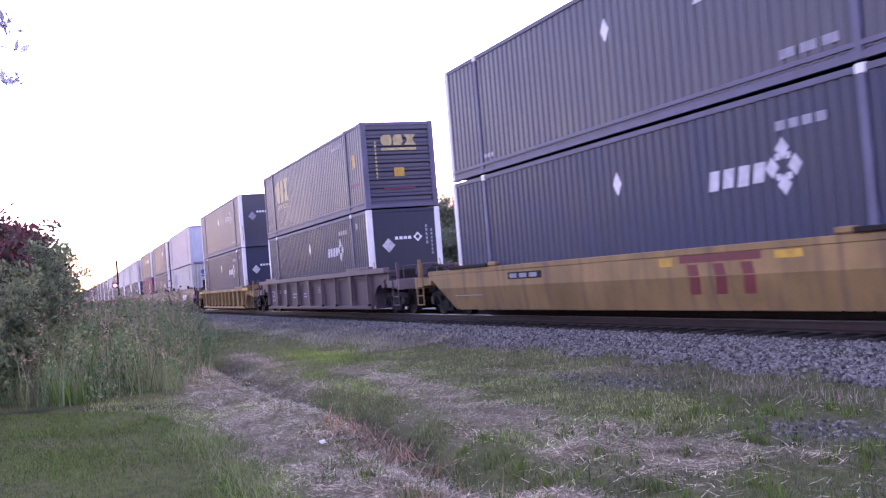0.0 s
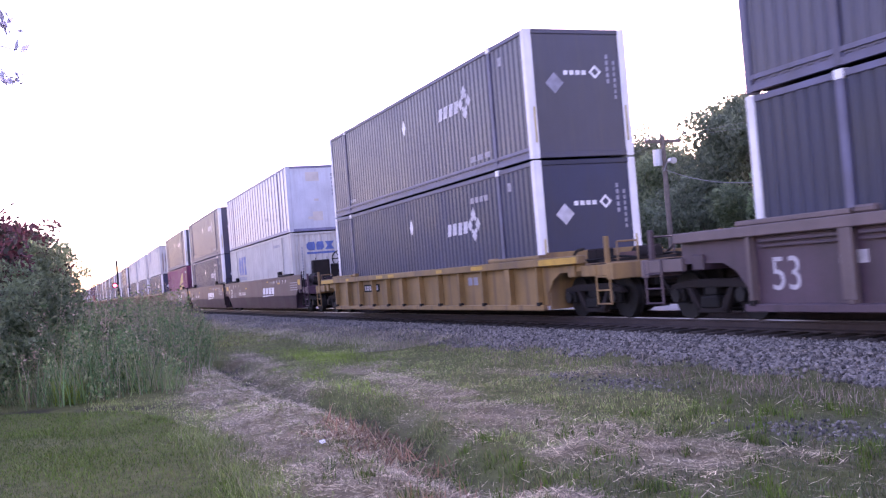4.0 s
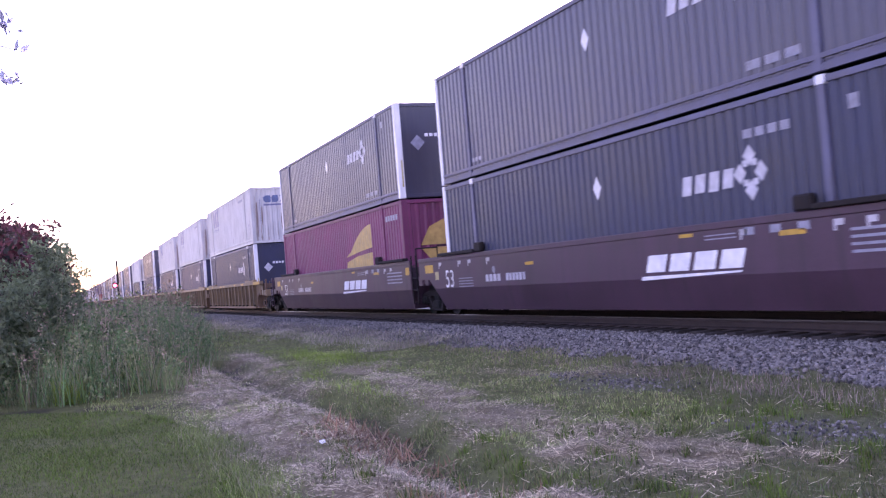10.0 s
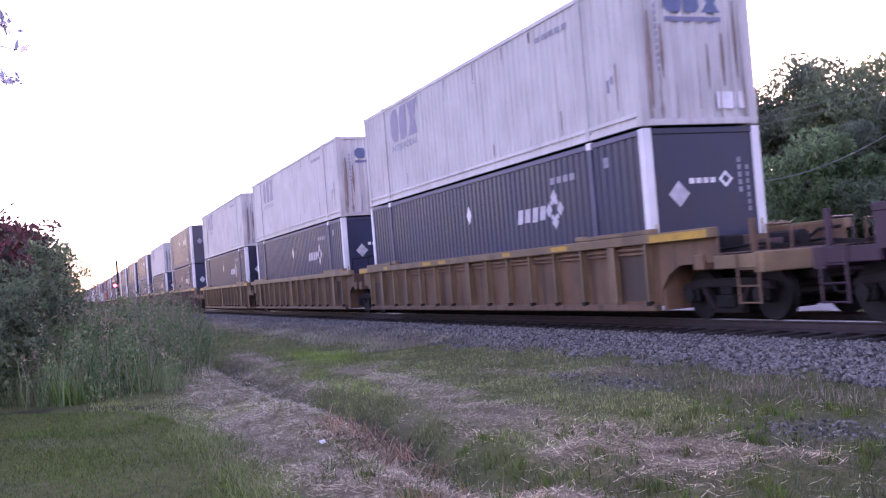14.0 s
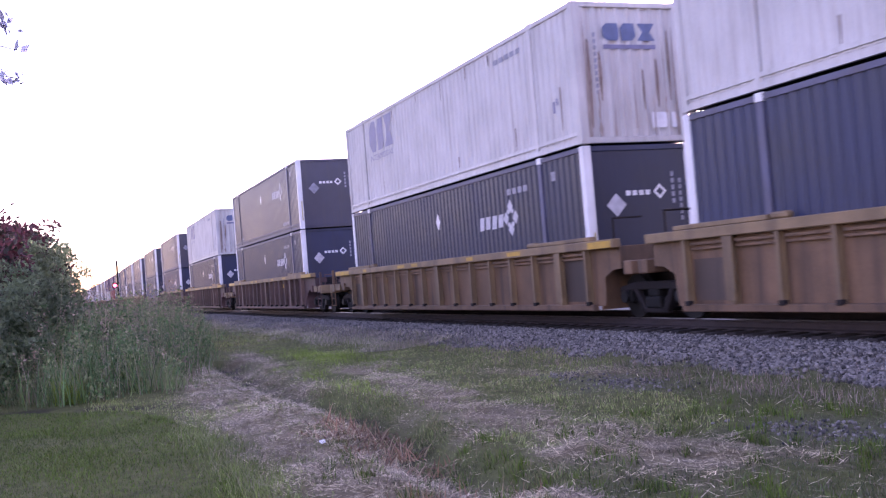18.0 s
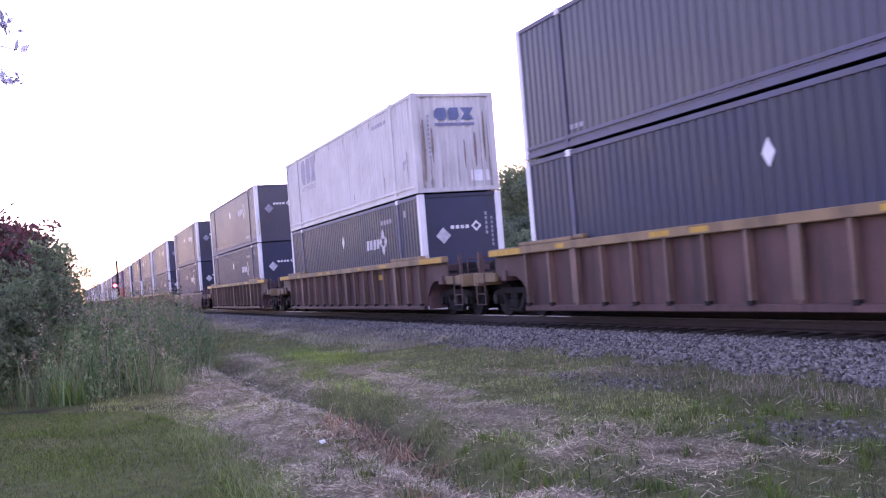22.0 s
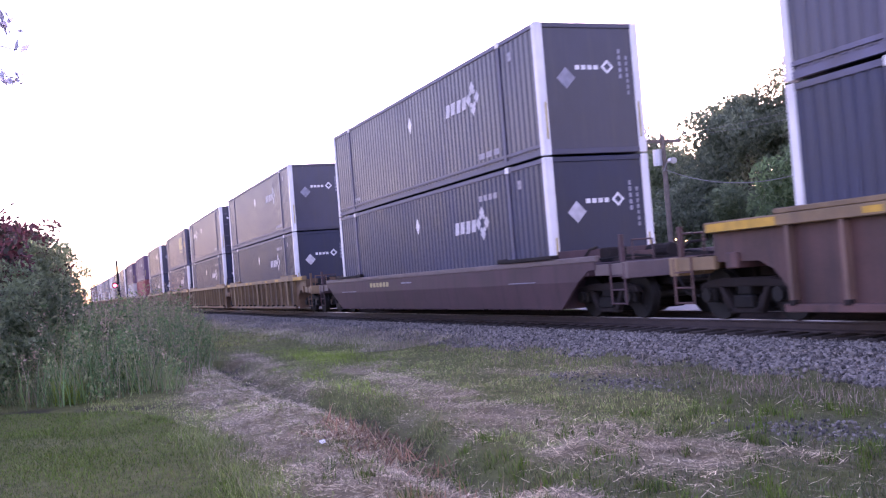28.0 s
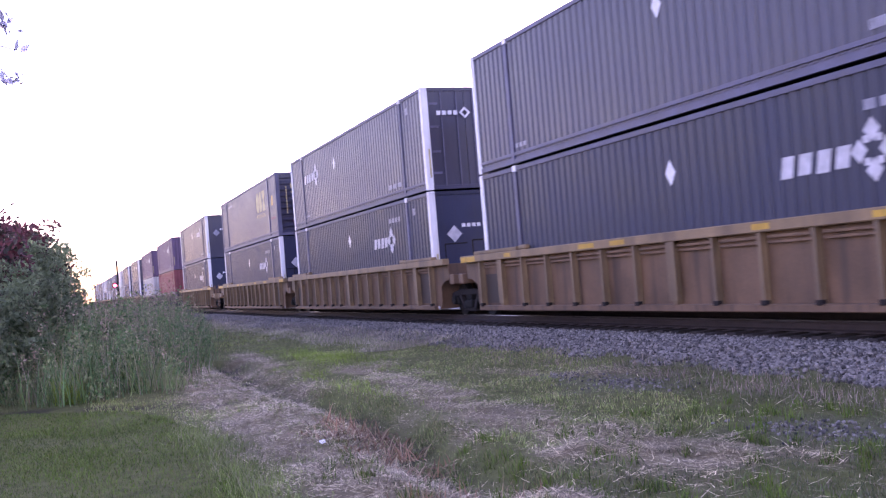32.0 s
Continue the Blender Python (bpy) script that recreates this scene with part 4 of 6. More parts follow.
def platform_end(car, s, joint, paint, brake, sill):
    """The structure beyond the well at one end; s is 1 in front, -1 behind."""
    end = TRUCK - 0.06 if joint else 11.15
    part("bulkhead", Geo().box(s * WELL, s * (WELL + 0.07), -1.3, 1.3, 0.19, 1.42), paint, car, bevel=0.01)
    # added dark box that closes the bright gap between well end and wheels
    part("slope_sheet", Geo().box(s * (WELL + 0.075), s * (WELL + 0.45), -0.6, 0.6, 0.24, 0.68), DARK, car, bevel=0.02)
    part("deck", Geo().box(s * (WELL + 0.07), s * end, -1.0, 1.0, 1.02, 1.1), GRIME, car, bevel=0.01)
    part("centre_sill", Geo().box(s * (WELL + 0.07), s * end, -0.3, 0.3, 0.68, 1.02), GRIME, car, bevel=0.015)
    part("body_bolster", Geo().box(s * (TRUCK - 0.35), s * (TRUCK - 0.06), -1.4, 1.4, 0.86, 1.12), paint, car, bevel=0.02)
    if joint:
        part("joint_casting", Geo().rod((s * (TRUCK - 0.1), 0, 0.7), (s * (TRUCK - 0.1), 0, 1.0), 0.33, 14), DARK, car)
        part("crossover_rail", Geo().rod((s * 8.9, -1.25, 1.1), (s * 8.9, -1.25, 1.95), 0.02, 6).rod((s * 8.9, -1.25, 1.95), (s * 8.9, -0.6, 1.95), 0.02, 6), GRIME, car)
        return
    part("end_sill", Geo().box(s * 10.95, s * 11.18, -1.42, 1.42, 0.78, 1.1), sill, car, bevel=0.015)
    part("side_sill_stub", Geo().box(s * 9.95, s * 11.0, -1.4, -1.3, 0.86, 1.08), sill, car, bevel=0.01)
    part("side_sill_stub", Geo().box(s * 9.95, s * 11.0, 1.3, 1.4, 0.86, 1.08), sill, car, bevel=0.01)
    part("coupler", Geo().box(s * 11.15, s * 11.5, -0.1, 0.1, 0.72, 0.92).box(s * 11.5, s * 11.76, -0.2, 0.14, 0.68, 0.96), DARK, car, bevel=0.03)
    part("air_hose", Geo().rod((s * 11.2, -0.35, 0.75), (s * 11.45, -0.32, 0.4), 0.025, 6).rod((s * 11.45, -0.32, 0.4), (s * 11.7, -0.25, 0.36), 0.025, 6), DARK, car)
    for side in (-1, 1):
        y = side * 1.41
        for x in (10.55, 11.05):
            part("ladder_stile", Geo().rod((s * x, y, 0.3), (s * x, y, 1.08), 0.022, 6), paint, car)
        for z in (0.32, 0.58, 0.84):
            part("rung", Geo().rod((s * 10.55, y, z), (s * 11.05, y, z), 0.016, 6), paint, car)
        part("hand_rail", Geo().rod((s * 11.06, side * 1.2, 1.1), (s * 11.06, side * 1.2, 1.5), 0.018, 6).rod((s * 11.06, side * 1.2, 1.5), (s * 11.06, side * 0.75, 1.5), 0.018, 6).rod((s * 11.06, side * 0.75, 1.5), (s * 11.06, side * 0.75, 1.1), 0.018, 6), paint, car)
    for side in (-1, 1):
        part("end_post", Geo().box(s * 10.86, s * 10.95, side * 1.3, side * 1.38, 1.1, 1.62), paint, car, bevel=0.01)
        part("diagonal_brace", Geo().tube([(s * 9.0, side * 1.15, 1.12), (s * 9.5, side * 1.2, 1.4), (s * 9.95, side * 1.3, 1.42)], 0.03, 6), GRIME, car)
        part("brake_pipe", Geo().tube([(s * 8.5, side * 0.7, 1.2), (s * 9.4, side * 0.75, 1.18), (s * 10.2, side * 0.62, 1.22), (s * 10.9, side * 0.6, 1.16)], 0.028, 6), DARK, car)
    part("equipment_box", Geo().box(s * 8.75, s * 9.15, -0.55, -0.1, 1.1, 1.42), GRIME, car, bevel=0.03)
    part("small_reservoir", Geo().rod((s * 9.3, 0.35, 1.27), (s * 10.1, 0.35, 1.27), 0.15, 12), GRIME, car, bevel=0.02)
    part("slack_lever", Geo().box(s * 9.7, s * 10.3, -0.32, -0.26, 1.12, 1.3), RUSTBROWN, car, bevel=0.01)
    part("crossover_grating", Geo().box(s * 10.35, s * 10.95, -1.2, 1.2, 1.12, 1.17), GRIME, car)
    part("draft_pocket", Geo().box(s * 10.2, s * 11.1, -0.42, 0.42, 0.6, 1.0), DARK, car, bevel=0.03)
    if brake:
        post = part("brake_stand", Geo().box(s * 8.72, s * 9.06, -0.62, 0.12, 1.43, 2.2).box(s * 8.85, s * 9.0, 0.2, 0.7, 1.1, 2.0), GRIME, car, bevel=0.03)
        ring = [(s * 9.2, 0.55 + 0.34 * math.cos(k * math.tau / 18), 2.2 + 0.34 * math.sin(k * math.tau / 18)) for k in range(18)]
        part("brake_wheel", Geo().tube(ring, 0.028, 6, True), DARK, post)
        part("wheel_hub", Geo().rod((s * 8.95, 0.55, 2.2), (s * 9.22, 0.55, 2.2), 0.06, 8), DARK, post)
        for k in range(6):
            a = k * math.tau / 6
            part("wheel_spoke", Geo().rod((s * 9.17, 0.55, 2.2), (s * 9.2, 0.55 + 0.34 * math.cos(a), 2.2 + 0.34 * math.sin(a)), 0.02, 6), DARK, post)
        for y in (-0.5, 0.0):
            part("grab_iron", Geo().rod((s * 9.1, y, 1.45), (s * 9.1, y, 2.3), 0.018, 6), GRIME, post)
        part("air_reservoir", Geo().rod((s * 9.4, -0.75, 1.42), (s * 10.4, -0.75, 1.42), 0.22, 14), GRIME, car, bevel=0.02)
        part("brake_cylinder", Geo().rod((s * 9.2, 0.5, 1.35), (s * 9.9, 0.5, 1.35), 0.2, 12), GRIME, car, bevel=0.02)


def well_car(label, paint, top, style="ribbed", rib=1.15, front="coupler", rear="coupler", plates="", patches=True, chord=None, brake=False):
    car = tagged(new("well_car"), label, "railway car", "cars of the train")
    chord = chord or paint
    for side in (-1, 1):
        y0, y1 = (side * 1.42, side * 1.37) if style != "ribbed" else (side * 1.34, side * 1.3)
        if style == "ribbed":
            xf, xr = 9.2 if front == "joint" else 10.0, 9.2 if rear == "joint" else 10.0
            ef, er = (0.24 if front == "joint" else 0.0), (0.24 if rear == "joint" else 0.0)
            o = [(-WELL - er, 0.27), (WELL + ef, 0.27), (WELL + ef + 0.04, 0.55), (WELL + 0.3, 0.82), (WELL + 0.62, 0.96), (xf, 0.98), (xf, top - 0.05), (-xr, top - 0.05), (-xr, 0.98), (-WELL - 0.62, 0.96), (-WELL - 0.3, 0.82), (-WELL - er - 0.04, 0.55)]
            part("side_plate", Geo().plate(o, y0, y1), paint, car)
            part("bottom_chord", Geo().box(-WELL, WELL, side * 1.342, side * 1.465, 0.18, 0.3), paint, car, bevel=0.012)
            part("top_chord", Geo().box(-xr - 0.02, xf + 0.02, side * 1.31, side * 1.5, top - 0.17, top), chord, car, bevel=0.014)
            # fins: a web standing off the plate with a narrow flange, a dark foot on the bottom chord
            def fin(half, name):
                g = Geo().plate([(-half * 0.45, 0.3), (half * 0.45, 0.3), (half * 0.45, top - 0.17), (-half * 0.45, top - 0.17)], side * 1.34, side * 1.47)
                return g.plate([(-half, 0.36), (half, 0.36), (half, top - 0.17), (-half, top - 0.17)], side * 1.47, side * 1.49).mesh(name, STAKE_RUST if paint is RUSTBROWN else chord, 0.004)
            stake, post = fin(0.04, "stake"), fin(0.12, "lift_post")
            foot = Geo().box(-0.06, 0.06, side * 1.4, side * 1.5, 0.28, 0.36).mesh("stake_foot", GRIME, 0.008)
            lip = Geo().box(-rib * 0.44, rib * 0.44, side * 1.34, side * 1.42, top - 0.27, top - 0.22).box(-rib * 0.44, rib * 0.44, side * 1.34, side * 1.41, top - 0.35, top - 0.31).mesh("stiffening_bar", paint, 0.006)
            n = int(16.2 / rib)
            for k in range(n + 1):
                x = -8.1 + k * 16.2 / n
                wide = min(abs(x - q) for q in (-6.4, 0.0, 6.4)) < 16.2 / n * 0.5
                o = new("lift_post" if wide else "stake", post if wide else stake)
                o.parent = car
                o.location = (x, 0, 0)
                if side < 0 and not wide:
                    base = new("stake_foot", foot)
                    base.parent = o
                if side < 0 and paint is TAN and k in (0, n - 1):
                    w = 16.2 / n
                    part("repainted_panel", Geo().box(-8.02 + k * w, -8.18 + (k + 1) * w, -1.342, -1.346, 0.36, top - (0.34 if k % 2 else 0.5)), REPAINT, car)
                if k < n and (paint is TAN or paint is MAUVE):
                    q = new("stiffening_bar", lip)
                    q.parent = car
                    q.location = (-8.1 + (k + 0.5) * 16.2 / n, 0, 0)
        else:
            fold = 0.76
            blunt = plates == "slab"
            square = blunt and front == "joint"
            nose = [(8.75, fold), (8.75, top - 0.05)] if square else [(8.9, fold), (9.3, 1.0), (10.05, 1.0), (10.05, top - 0.05)] if blunt else [(9.3, fold), (9.75, 0.98), (10.0, 0.98), (10.0, top - 0.05)]
            tail = [(-10.0, top - 0.05), (-10.0, 1.02), (-9.25, 1.02), (-8.85, fold)] if blunt else [(-10.0, top - 0.05), (-10.0, 0.98), (-9.75, 0.98), (-9.3, fold)]
            part("side_plate", Geo().plate(nose + tail, y0, y1), paint, car)
            a, b = side * 1.42, side * (1.3 if blunt else 1.33)
            v = [(-8.85 if blunt else -9.3, a, fold), (8.75 if square else 8.9 if blunt else 9.3, a, fold), (8.6 if square else 8.35, b, 0.19), (-8.35, b, 0.19)]
            v += [(x, y - side * 0.05, z) for x, y, z in v]
            part("lower_side_plate", Geo().add(v, [(0, 1, 2, 3), (7, 6, 5, 4), (0, 4, 5, 1), (1, 5, 6, 2), (2, 6, 7, 3), (3, 7, 4, 0)]), paint, car)
            part("top_chord", Geo().box(-10.02, 8.77 if square else 10.07, side * 1.34, side * 1.435, top - 0.12, top), chord, car, bevel=0.014)
        for s in (-1, 1):
            part("stacking_ledge", Geo().box(s * 5.95, s * 8.35, side * 1.31, side * 1.49, top + 0.004, top + 0.085), chord if style == "ribbed" else GRIME, car, bevel=0.012)
            part("lock_bracket", Geo().box(s * 5.55, s * 5.93, side * 1.31, side * 1.46, top + 0.002, top + (0.24 if plates == "slab" else 0.11)), chord if style == "ribbed" or paint is YELLOW else GRIME, car, bevel=0.03)
            if patches:
                part("yellow_patch", Geo().box(s * 8.3, s * ((xf if s > 0 else xr) - 0.05), side * 1.501, side * 1.505, top - 0.16, top - 0.03) if style == "ribbed" else Geo().box(s * 8.9 - (0.55 if square else -0.47) * (s > 0), s * 9.5 - (0.85 if square else -0.33) * (s > 0), side * 1.42, side * 1.424, top - 0.42, top - 0.2), PATCH_YELLOW, car)
    if style == "ribbed" and patches:
        for x, w in ((-6.6, 0.35), (-3.1, 0.6), (-1.9, 0.5), (2.2, 0.4), (4.6, 0.7)):
            part("yellow_dash", Geo().box(x, x + w, -1.501, -1.504, top - 0.13, top - 0.04), PATCH_YELLOW, car)
        for x, w in ((3.95, 0.4),) if paint is RUSTBROWN else ():
            part("yellow_patch", Geo().box(x, x + w, -1.342, -1.346, 1.12, 1.28), PATCH_YELLOW, car)
    for k in range(7):
        x = -7.8 + k * 2.6
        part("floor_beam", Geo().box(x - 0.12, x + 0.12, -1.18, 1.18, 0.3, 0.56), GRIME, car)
    y = 1.42 if style != "ribbed" else 1.34

    def mark(name, outlines, material):
        o = part(name, outline_mesh(name, outlines, material, None, -1, 0.004, y), material, car)
        return tagged(o, kind="stuff") if name in ("number_marking", "data_panel") else o

    if plates == "slab":
        em = []
        for k in range(4):
            em += [rect(1.62 + k * 0.7, 2.2 + k * 0.7, 0.87, 1.17, 0.12)]
        for o in em:
            mark("emblem_block", [o], MARK_WHITE)
        mark("emblem_underline", [[(1.45, 0.73), (1.47, 0.8), (4.3, 0.83), (4.25, 0.8)]], MARK_WHITE)
        mark("number_marking", bars(-5.4, -4.5, 0.88, 1.05, 4) + bars(-4.25, -3.2, 0.88, 1.05, 6), MARK_FLAG)
        for x in (-8.45, -7.1, -6.45, -5.3, 4.3, 6.3, 6.9):
            mark("hoist_flag", [[(x, 1.3), (x + 0.05, 1.3), (x + 0.05, 1.37), (x + 0.18, 1.37), (x + 0.2, 1.46), (x, 1.46)]], MARK_FLAG)
        mark("round_mark", [[(-4.9 + 0.09 * math.cos(k), 1.16 + 0.09 * math.sin(k)) for k in (0, 0.8, 1.6, 2.4, 3.1, 3.9, 4.7, 5.5)]], MARK_GREY)
        mark("data_panel", [rect(-7.1, -6.2, 0.78 + 0.07 * k, 0.8 + 0.07 * k) for k in range(4)] + [rect(3.4, 4.2, 1.34 + 0.06 * k, 1.36 + 0.06 * k) for k in range(2)], MARK_GREY)
        mark("number_marking", bars(4.4, 6.2, 1.36, 1.48, 3, 0, 0.6), MARK_GREY)
        far_end = 0.0 if front == "joint" else 1.25
        mark("data_panel", [rect(6.6 + far_end, 8.0 + far_end, 0.98 + 0.1 * k, 1.02 + 0.1 * k) for k in range(4)], MARK_GREY)
        mark("yellow_dash", [rect(5.2, 5.75, 1.3, 1.38)], PATCH_YELLOW)
        mark("yellow_dash", [rect(2.7, 3.1, 1.42, 1.48)], PATCH_YELLOW)
        mark("yellow_dash", [rect(-3.2, -2.8, 1.2, 1.27)], PATCH_YELLOW)
        mark("paper_notice", [rect(-8.75, -8.5, 1.0, 1.22)], MARK_GOLD)
        part("lettering", words("lettering", "53", -8.0, 0.78, 0.55, 0.46, MARK_WHITE, None, 1.42), MARK_WHITE, car)
        for side in (-1, 1):
            for x in (8.85 + far_end, 9.25 + far_end):
                part("ladder_stile", Geo().rod((x, side * 1.4, 0.35), (x, side * 1.4, 1.75), 0.022, 6), GRIME, car)
            for z in (0.4, 0.75, 1.1, 1.45):
                part("rung", Geo().rod((8.85 + far_end, side * 1.4, z), (9.25 + far_end, side * 1.4, z), 0.016, 6), GRIME, car)
    elif plates == "maroon":
        mark("emblem", [rect(1.9, 4.0, 0.99, 1.12)], MARK_MAROON)
        for x in (2.15, 2.85, 3.55):
            v = [(x + dx, -(1.424 - (fold - z) / (fold - 0.19) * 0.09), z) for z, dx in ((0.75, 0.0), (0.46, -0.06))]
            v = [v[0], (v[0][0] + 0.28, *v[0][1:]), (v[1][0] + 0.28, *v[1][1:]), v[1]]
            v += [(q[0], q[1] + 0.003, q[2]) for q in v]
            part("emblem_bar", Geo().add(v, [(0, 1, 2, 3), (7, 6, 5, 4), (0, 4, 5, 1), (1, 5, 6, 2), (2, 6, 7, 3), (3, 7, 4, 0)]), MARK_MAROON, car)
            part("emblem_bar", outline_mesh("emblem_bar", [rect(x, x + 0.28, 0.77, 0.96, -0.05)], MARK_MAROON, None, -1, 0.004, y), MARK_MAROON, car)
        mark("number_plate", [rect(-4.9, -3.2, 0.9, 1.06)], DARK)
        mark("yellow_patch", [rect(1.3, 1.7, 0.95, 1.1), rect(4.3, 4.9, 0.98, 1.1), rect(7.2, 7.9, 0.98, 1.12)], PATCH_YELLOW)
        part("number_marking", outline_mesh("number_marking", bars(-4.8, -3.3, 0.93, 1.03, 3), MARK_GREY, None, -1, 0.008, y), MARK_GREY, car)
        mark("data_panel", [rect(-8.2, -6.4, 0.55, 0.57)], MARK_GREY)
    elif plates == "dark_plate":
        mark("number_plate", [rect(-5.0, -3.3, 0.75, 1.0)], DARK)
        part("number_marking", outline_mesh("number_marking", bars(-4.9, -3.4, 0.8, 0.95, 6, 0, 0.35), MARK_FLAG, None, -1, 0.008, y), MARK_FLAG, car)
        mark("number_marking", bars(4.0, 4.7, 0.8, 1.0, 2), MARK_GREY)
    elif plates == "dim":
        mark("number_marking", bars(-6.35, -5.75, 0.84, 1.02, 2) + bars(-5.1, -4.25, 0.84, 1.02, 4), MARK_FLAG)
        mark("data_panel", bars(-3.4, -2.1, 0.78, 0.83, 3) + bars(-3.4, -2.1, 0.64, 0.69, 2) + bars(-1.4, -0.8, 0.78, 0.83, 1) + bars(-1.4, -0.8, 0.66, 0.71, 1), MARK_FLAG)
        mark("square_mark", [rect(1.05, 1.4, 1.0, 1.02), rect(1.05, 1.4, 0.82, 0.84), rect(1.05, 1.08, 0.845, 0.995), rect(1.37, 1.4, 0.845, 0.995), rect(1.15, 1.3, 0.9, 0.94)], MARK_FLAG)
        part("lettering", words("lettering", "53", -7.75, 0.5, 0.6, 0.5, MARK_FLAG, None, y), MARK_FLAG, car)
    elif plates == "dim_smooth":
        mark("number_marking", bars(-4.6, -2.6, top - 0.36, top - 0.22, 6), MARK_GOLD)
        mark("data_panel", [rect(-8.0, -6.2, 0.78, 0.8), rect(6.0, 7.4, 0.78, 0.8), rect(-1.5, -0.6, top - 0.3, top - 0.26)], MARK_GREY)
    platform_end(car, 1, front == "joint", paint, brake and front != "joint", chord)
    platform_end(car, -1, rear == "joint", paint, False, chord)
    truck_unit(car, TRUCK if front != "joint" else TRUCK + 0.06)
    if rear != "joint":
        truck_unit(car, -TRUCK)
    return car


# Each unit of the train: front end of its containers at the start, car kind, lower and upper container.
TRAIN = [
    (-8.34, "yellow_flat", "navy_low", "navy_up"), (-32.07, "mauve", "navy_low", "gold_up"), (-55.4, "yellow_rib", "navy_low", "navy_up"),
    (-79.0, "oxide_a", "pale_low", "sheet_up"), (-98.61, "oxide_b", "navy_low", "navy_up"), (-118.12, "oxide_c", "maroon_low", "navy_up"),
    (-141.52, "tan_a", "navy_low", "pale_up"), (-161.16, "tan_b", "navy_low", "pale_up"), (-180.69, "tan_c", "navy_low", "pale_up"),
    (-204.36, "rust", "navy_low", "navy_up"), (-227.4, "rust", "navy_low", "pale_up"), (-251.07, "rust", "navy_low", "navy_up"),
    (-274.76, "mauve_flat", "navy_low", "navy_up"),
    (-298.34, "tan_a", "navy_low", "navy_up"), (-318.0, "tan_b", "navy_low", "navy_door"), (-337.36, "tan_c", "navy_low", "gold_turned"),
    (-360.88, "tan", "navy_low", "navy_up"), (-384.4, "mauve", "red_low", "violet_up"), (-407.9, "mauve", "pale_low", "violet_up"),
    (-431.4, "tan", "navy_low", "navy_up"), (-454.9, "rust", "navy_low", "navy_up"), (-478.4, "tan", "pale_low", "pale_up"),
    (-501.9, "mauve", "navy_low", "grey_up"), (-525.4, "tan", "pale_low", "grey_up"), (-548.9, "rust", "navy_low", "pale_up"),
    (-572.4, "tan", "navy_low", "navy_up"), (-595.9, "mauve", "navy_low", "grey_up"), (-619.4, "rust", "navy_low", "navy_up"),
]
BED = 0.57
rolling = []


def place_along(x):
    """The pose of a car whose middle is at x along the track."""
    y0, y1 = float(track_y(x - 9.7)), float(track_y(x + 9.7))
    return Matrix.Translation((x, (y0 + y1) / 2, 0)) @ Matrix.Rotation(math.atan2(y1 - y0, 19.4), 4, "Z")


def make_train():
    boxes = make_container_kinds()
    cars = {
        "yellow_flat": well_car("yellow smooth-sided well car with maroon emblem", YELLOW, 1.24, "smooth", plates="maroon", patches=False),
        "yellow_rib": well_car("weathered yellow ribbed well car with dark number plate", YELLOW, 1.3, "ribbed", 1.35, plates="dark_plate"),
        "mauve": well_car("dull brown-grey ribbed well car", MAUVE, 1.5, "ribbed", 1.9, plates="dim", chord=CHORD_MAUVE, patches=False),
        "oxide_a": well_car("oxide-brown smooth well car with white emblem", OXIDE, 1.62, "smooth", front="coupler", rear="joint", plates="slab", brake=True),
        "oxide_b": well_car("oxide-brown smooth articulated well car, middle unit", OXIDE, 1.62, "smooth", front="joint", rear="joint", plates="slab"),
        "oxide_c": well_car("oxide-brown smooth articulated well car, last unit", OXIDE, 1.62, "smooth", front="joint", rear="coupler", plates="slab"),
        "tan_a": well_car("rusty tan ribbed well car, leading unit of three", TAN, 1.55, "ribbed", 1.1, front="coupler", rear="joint", chord=CHORD_TAN),
        "tan_b": well_car("rusty tan ribbed well car, middle unit of three", TAN, 1.55, "ribbed", 1.1, front="joint", rear="joint", patches=False, chord=CHORD_TAN),
        "tan_c": well_car("rusty tan ribbed well car, last unit of three", TAN, 1.55, "ribbed", 1.1, front="joint", rear="coupler", chord=CHORD_TAN),
        "tan": well_car("rusty tan ribbed well car", TAN, 1.55, "ribbed", 1.1, plates="dark_plate", chord=CHORD_TAN),
        "rust": well_car("rust-brown ribbed well car with yellow chord ends", RUSTBROWN, 1.62, "ribbed", 1.05, chord=CHORD_TAN),
        "mauve_flat": well_car("dull maroon-brown smooth-sided well car", MAROON_CAR, 1.26, "smooth", plates="dim_smooth", chord=CHORD_MAUVE, patches=False),
    }
    used = set()

    def take(store, key):
        first = key not in used
        used.add(key)
        return store[key] if first else copy_thing(store[key], Matrix())

    for front, car, low, up in TRAIN:
        mid = front - HALF
        for ob, z in ((take(cars, car), 0.0), (take(boxes, low), BED), (take(boxes, up), BED + TALL + 0.035)):
            rolling.append((ob, mid, z))
            ob.matrix_basis = place_along(mid) @ Matrix.Translation((0, 0, z))


make_train()


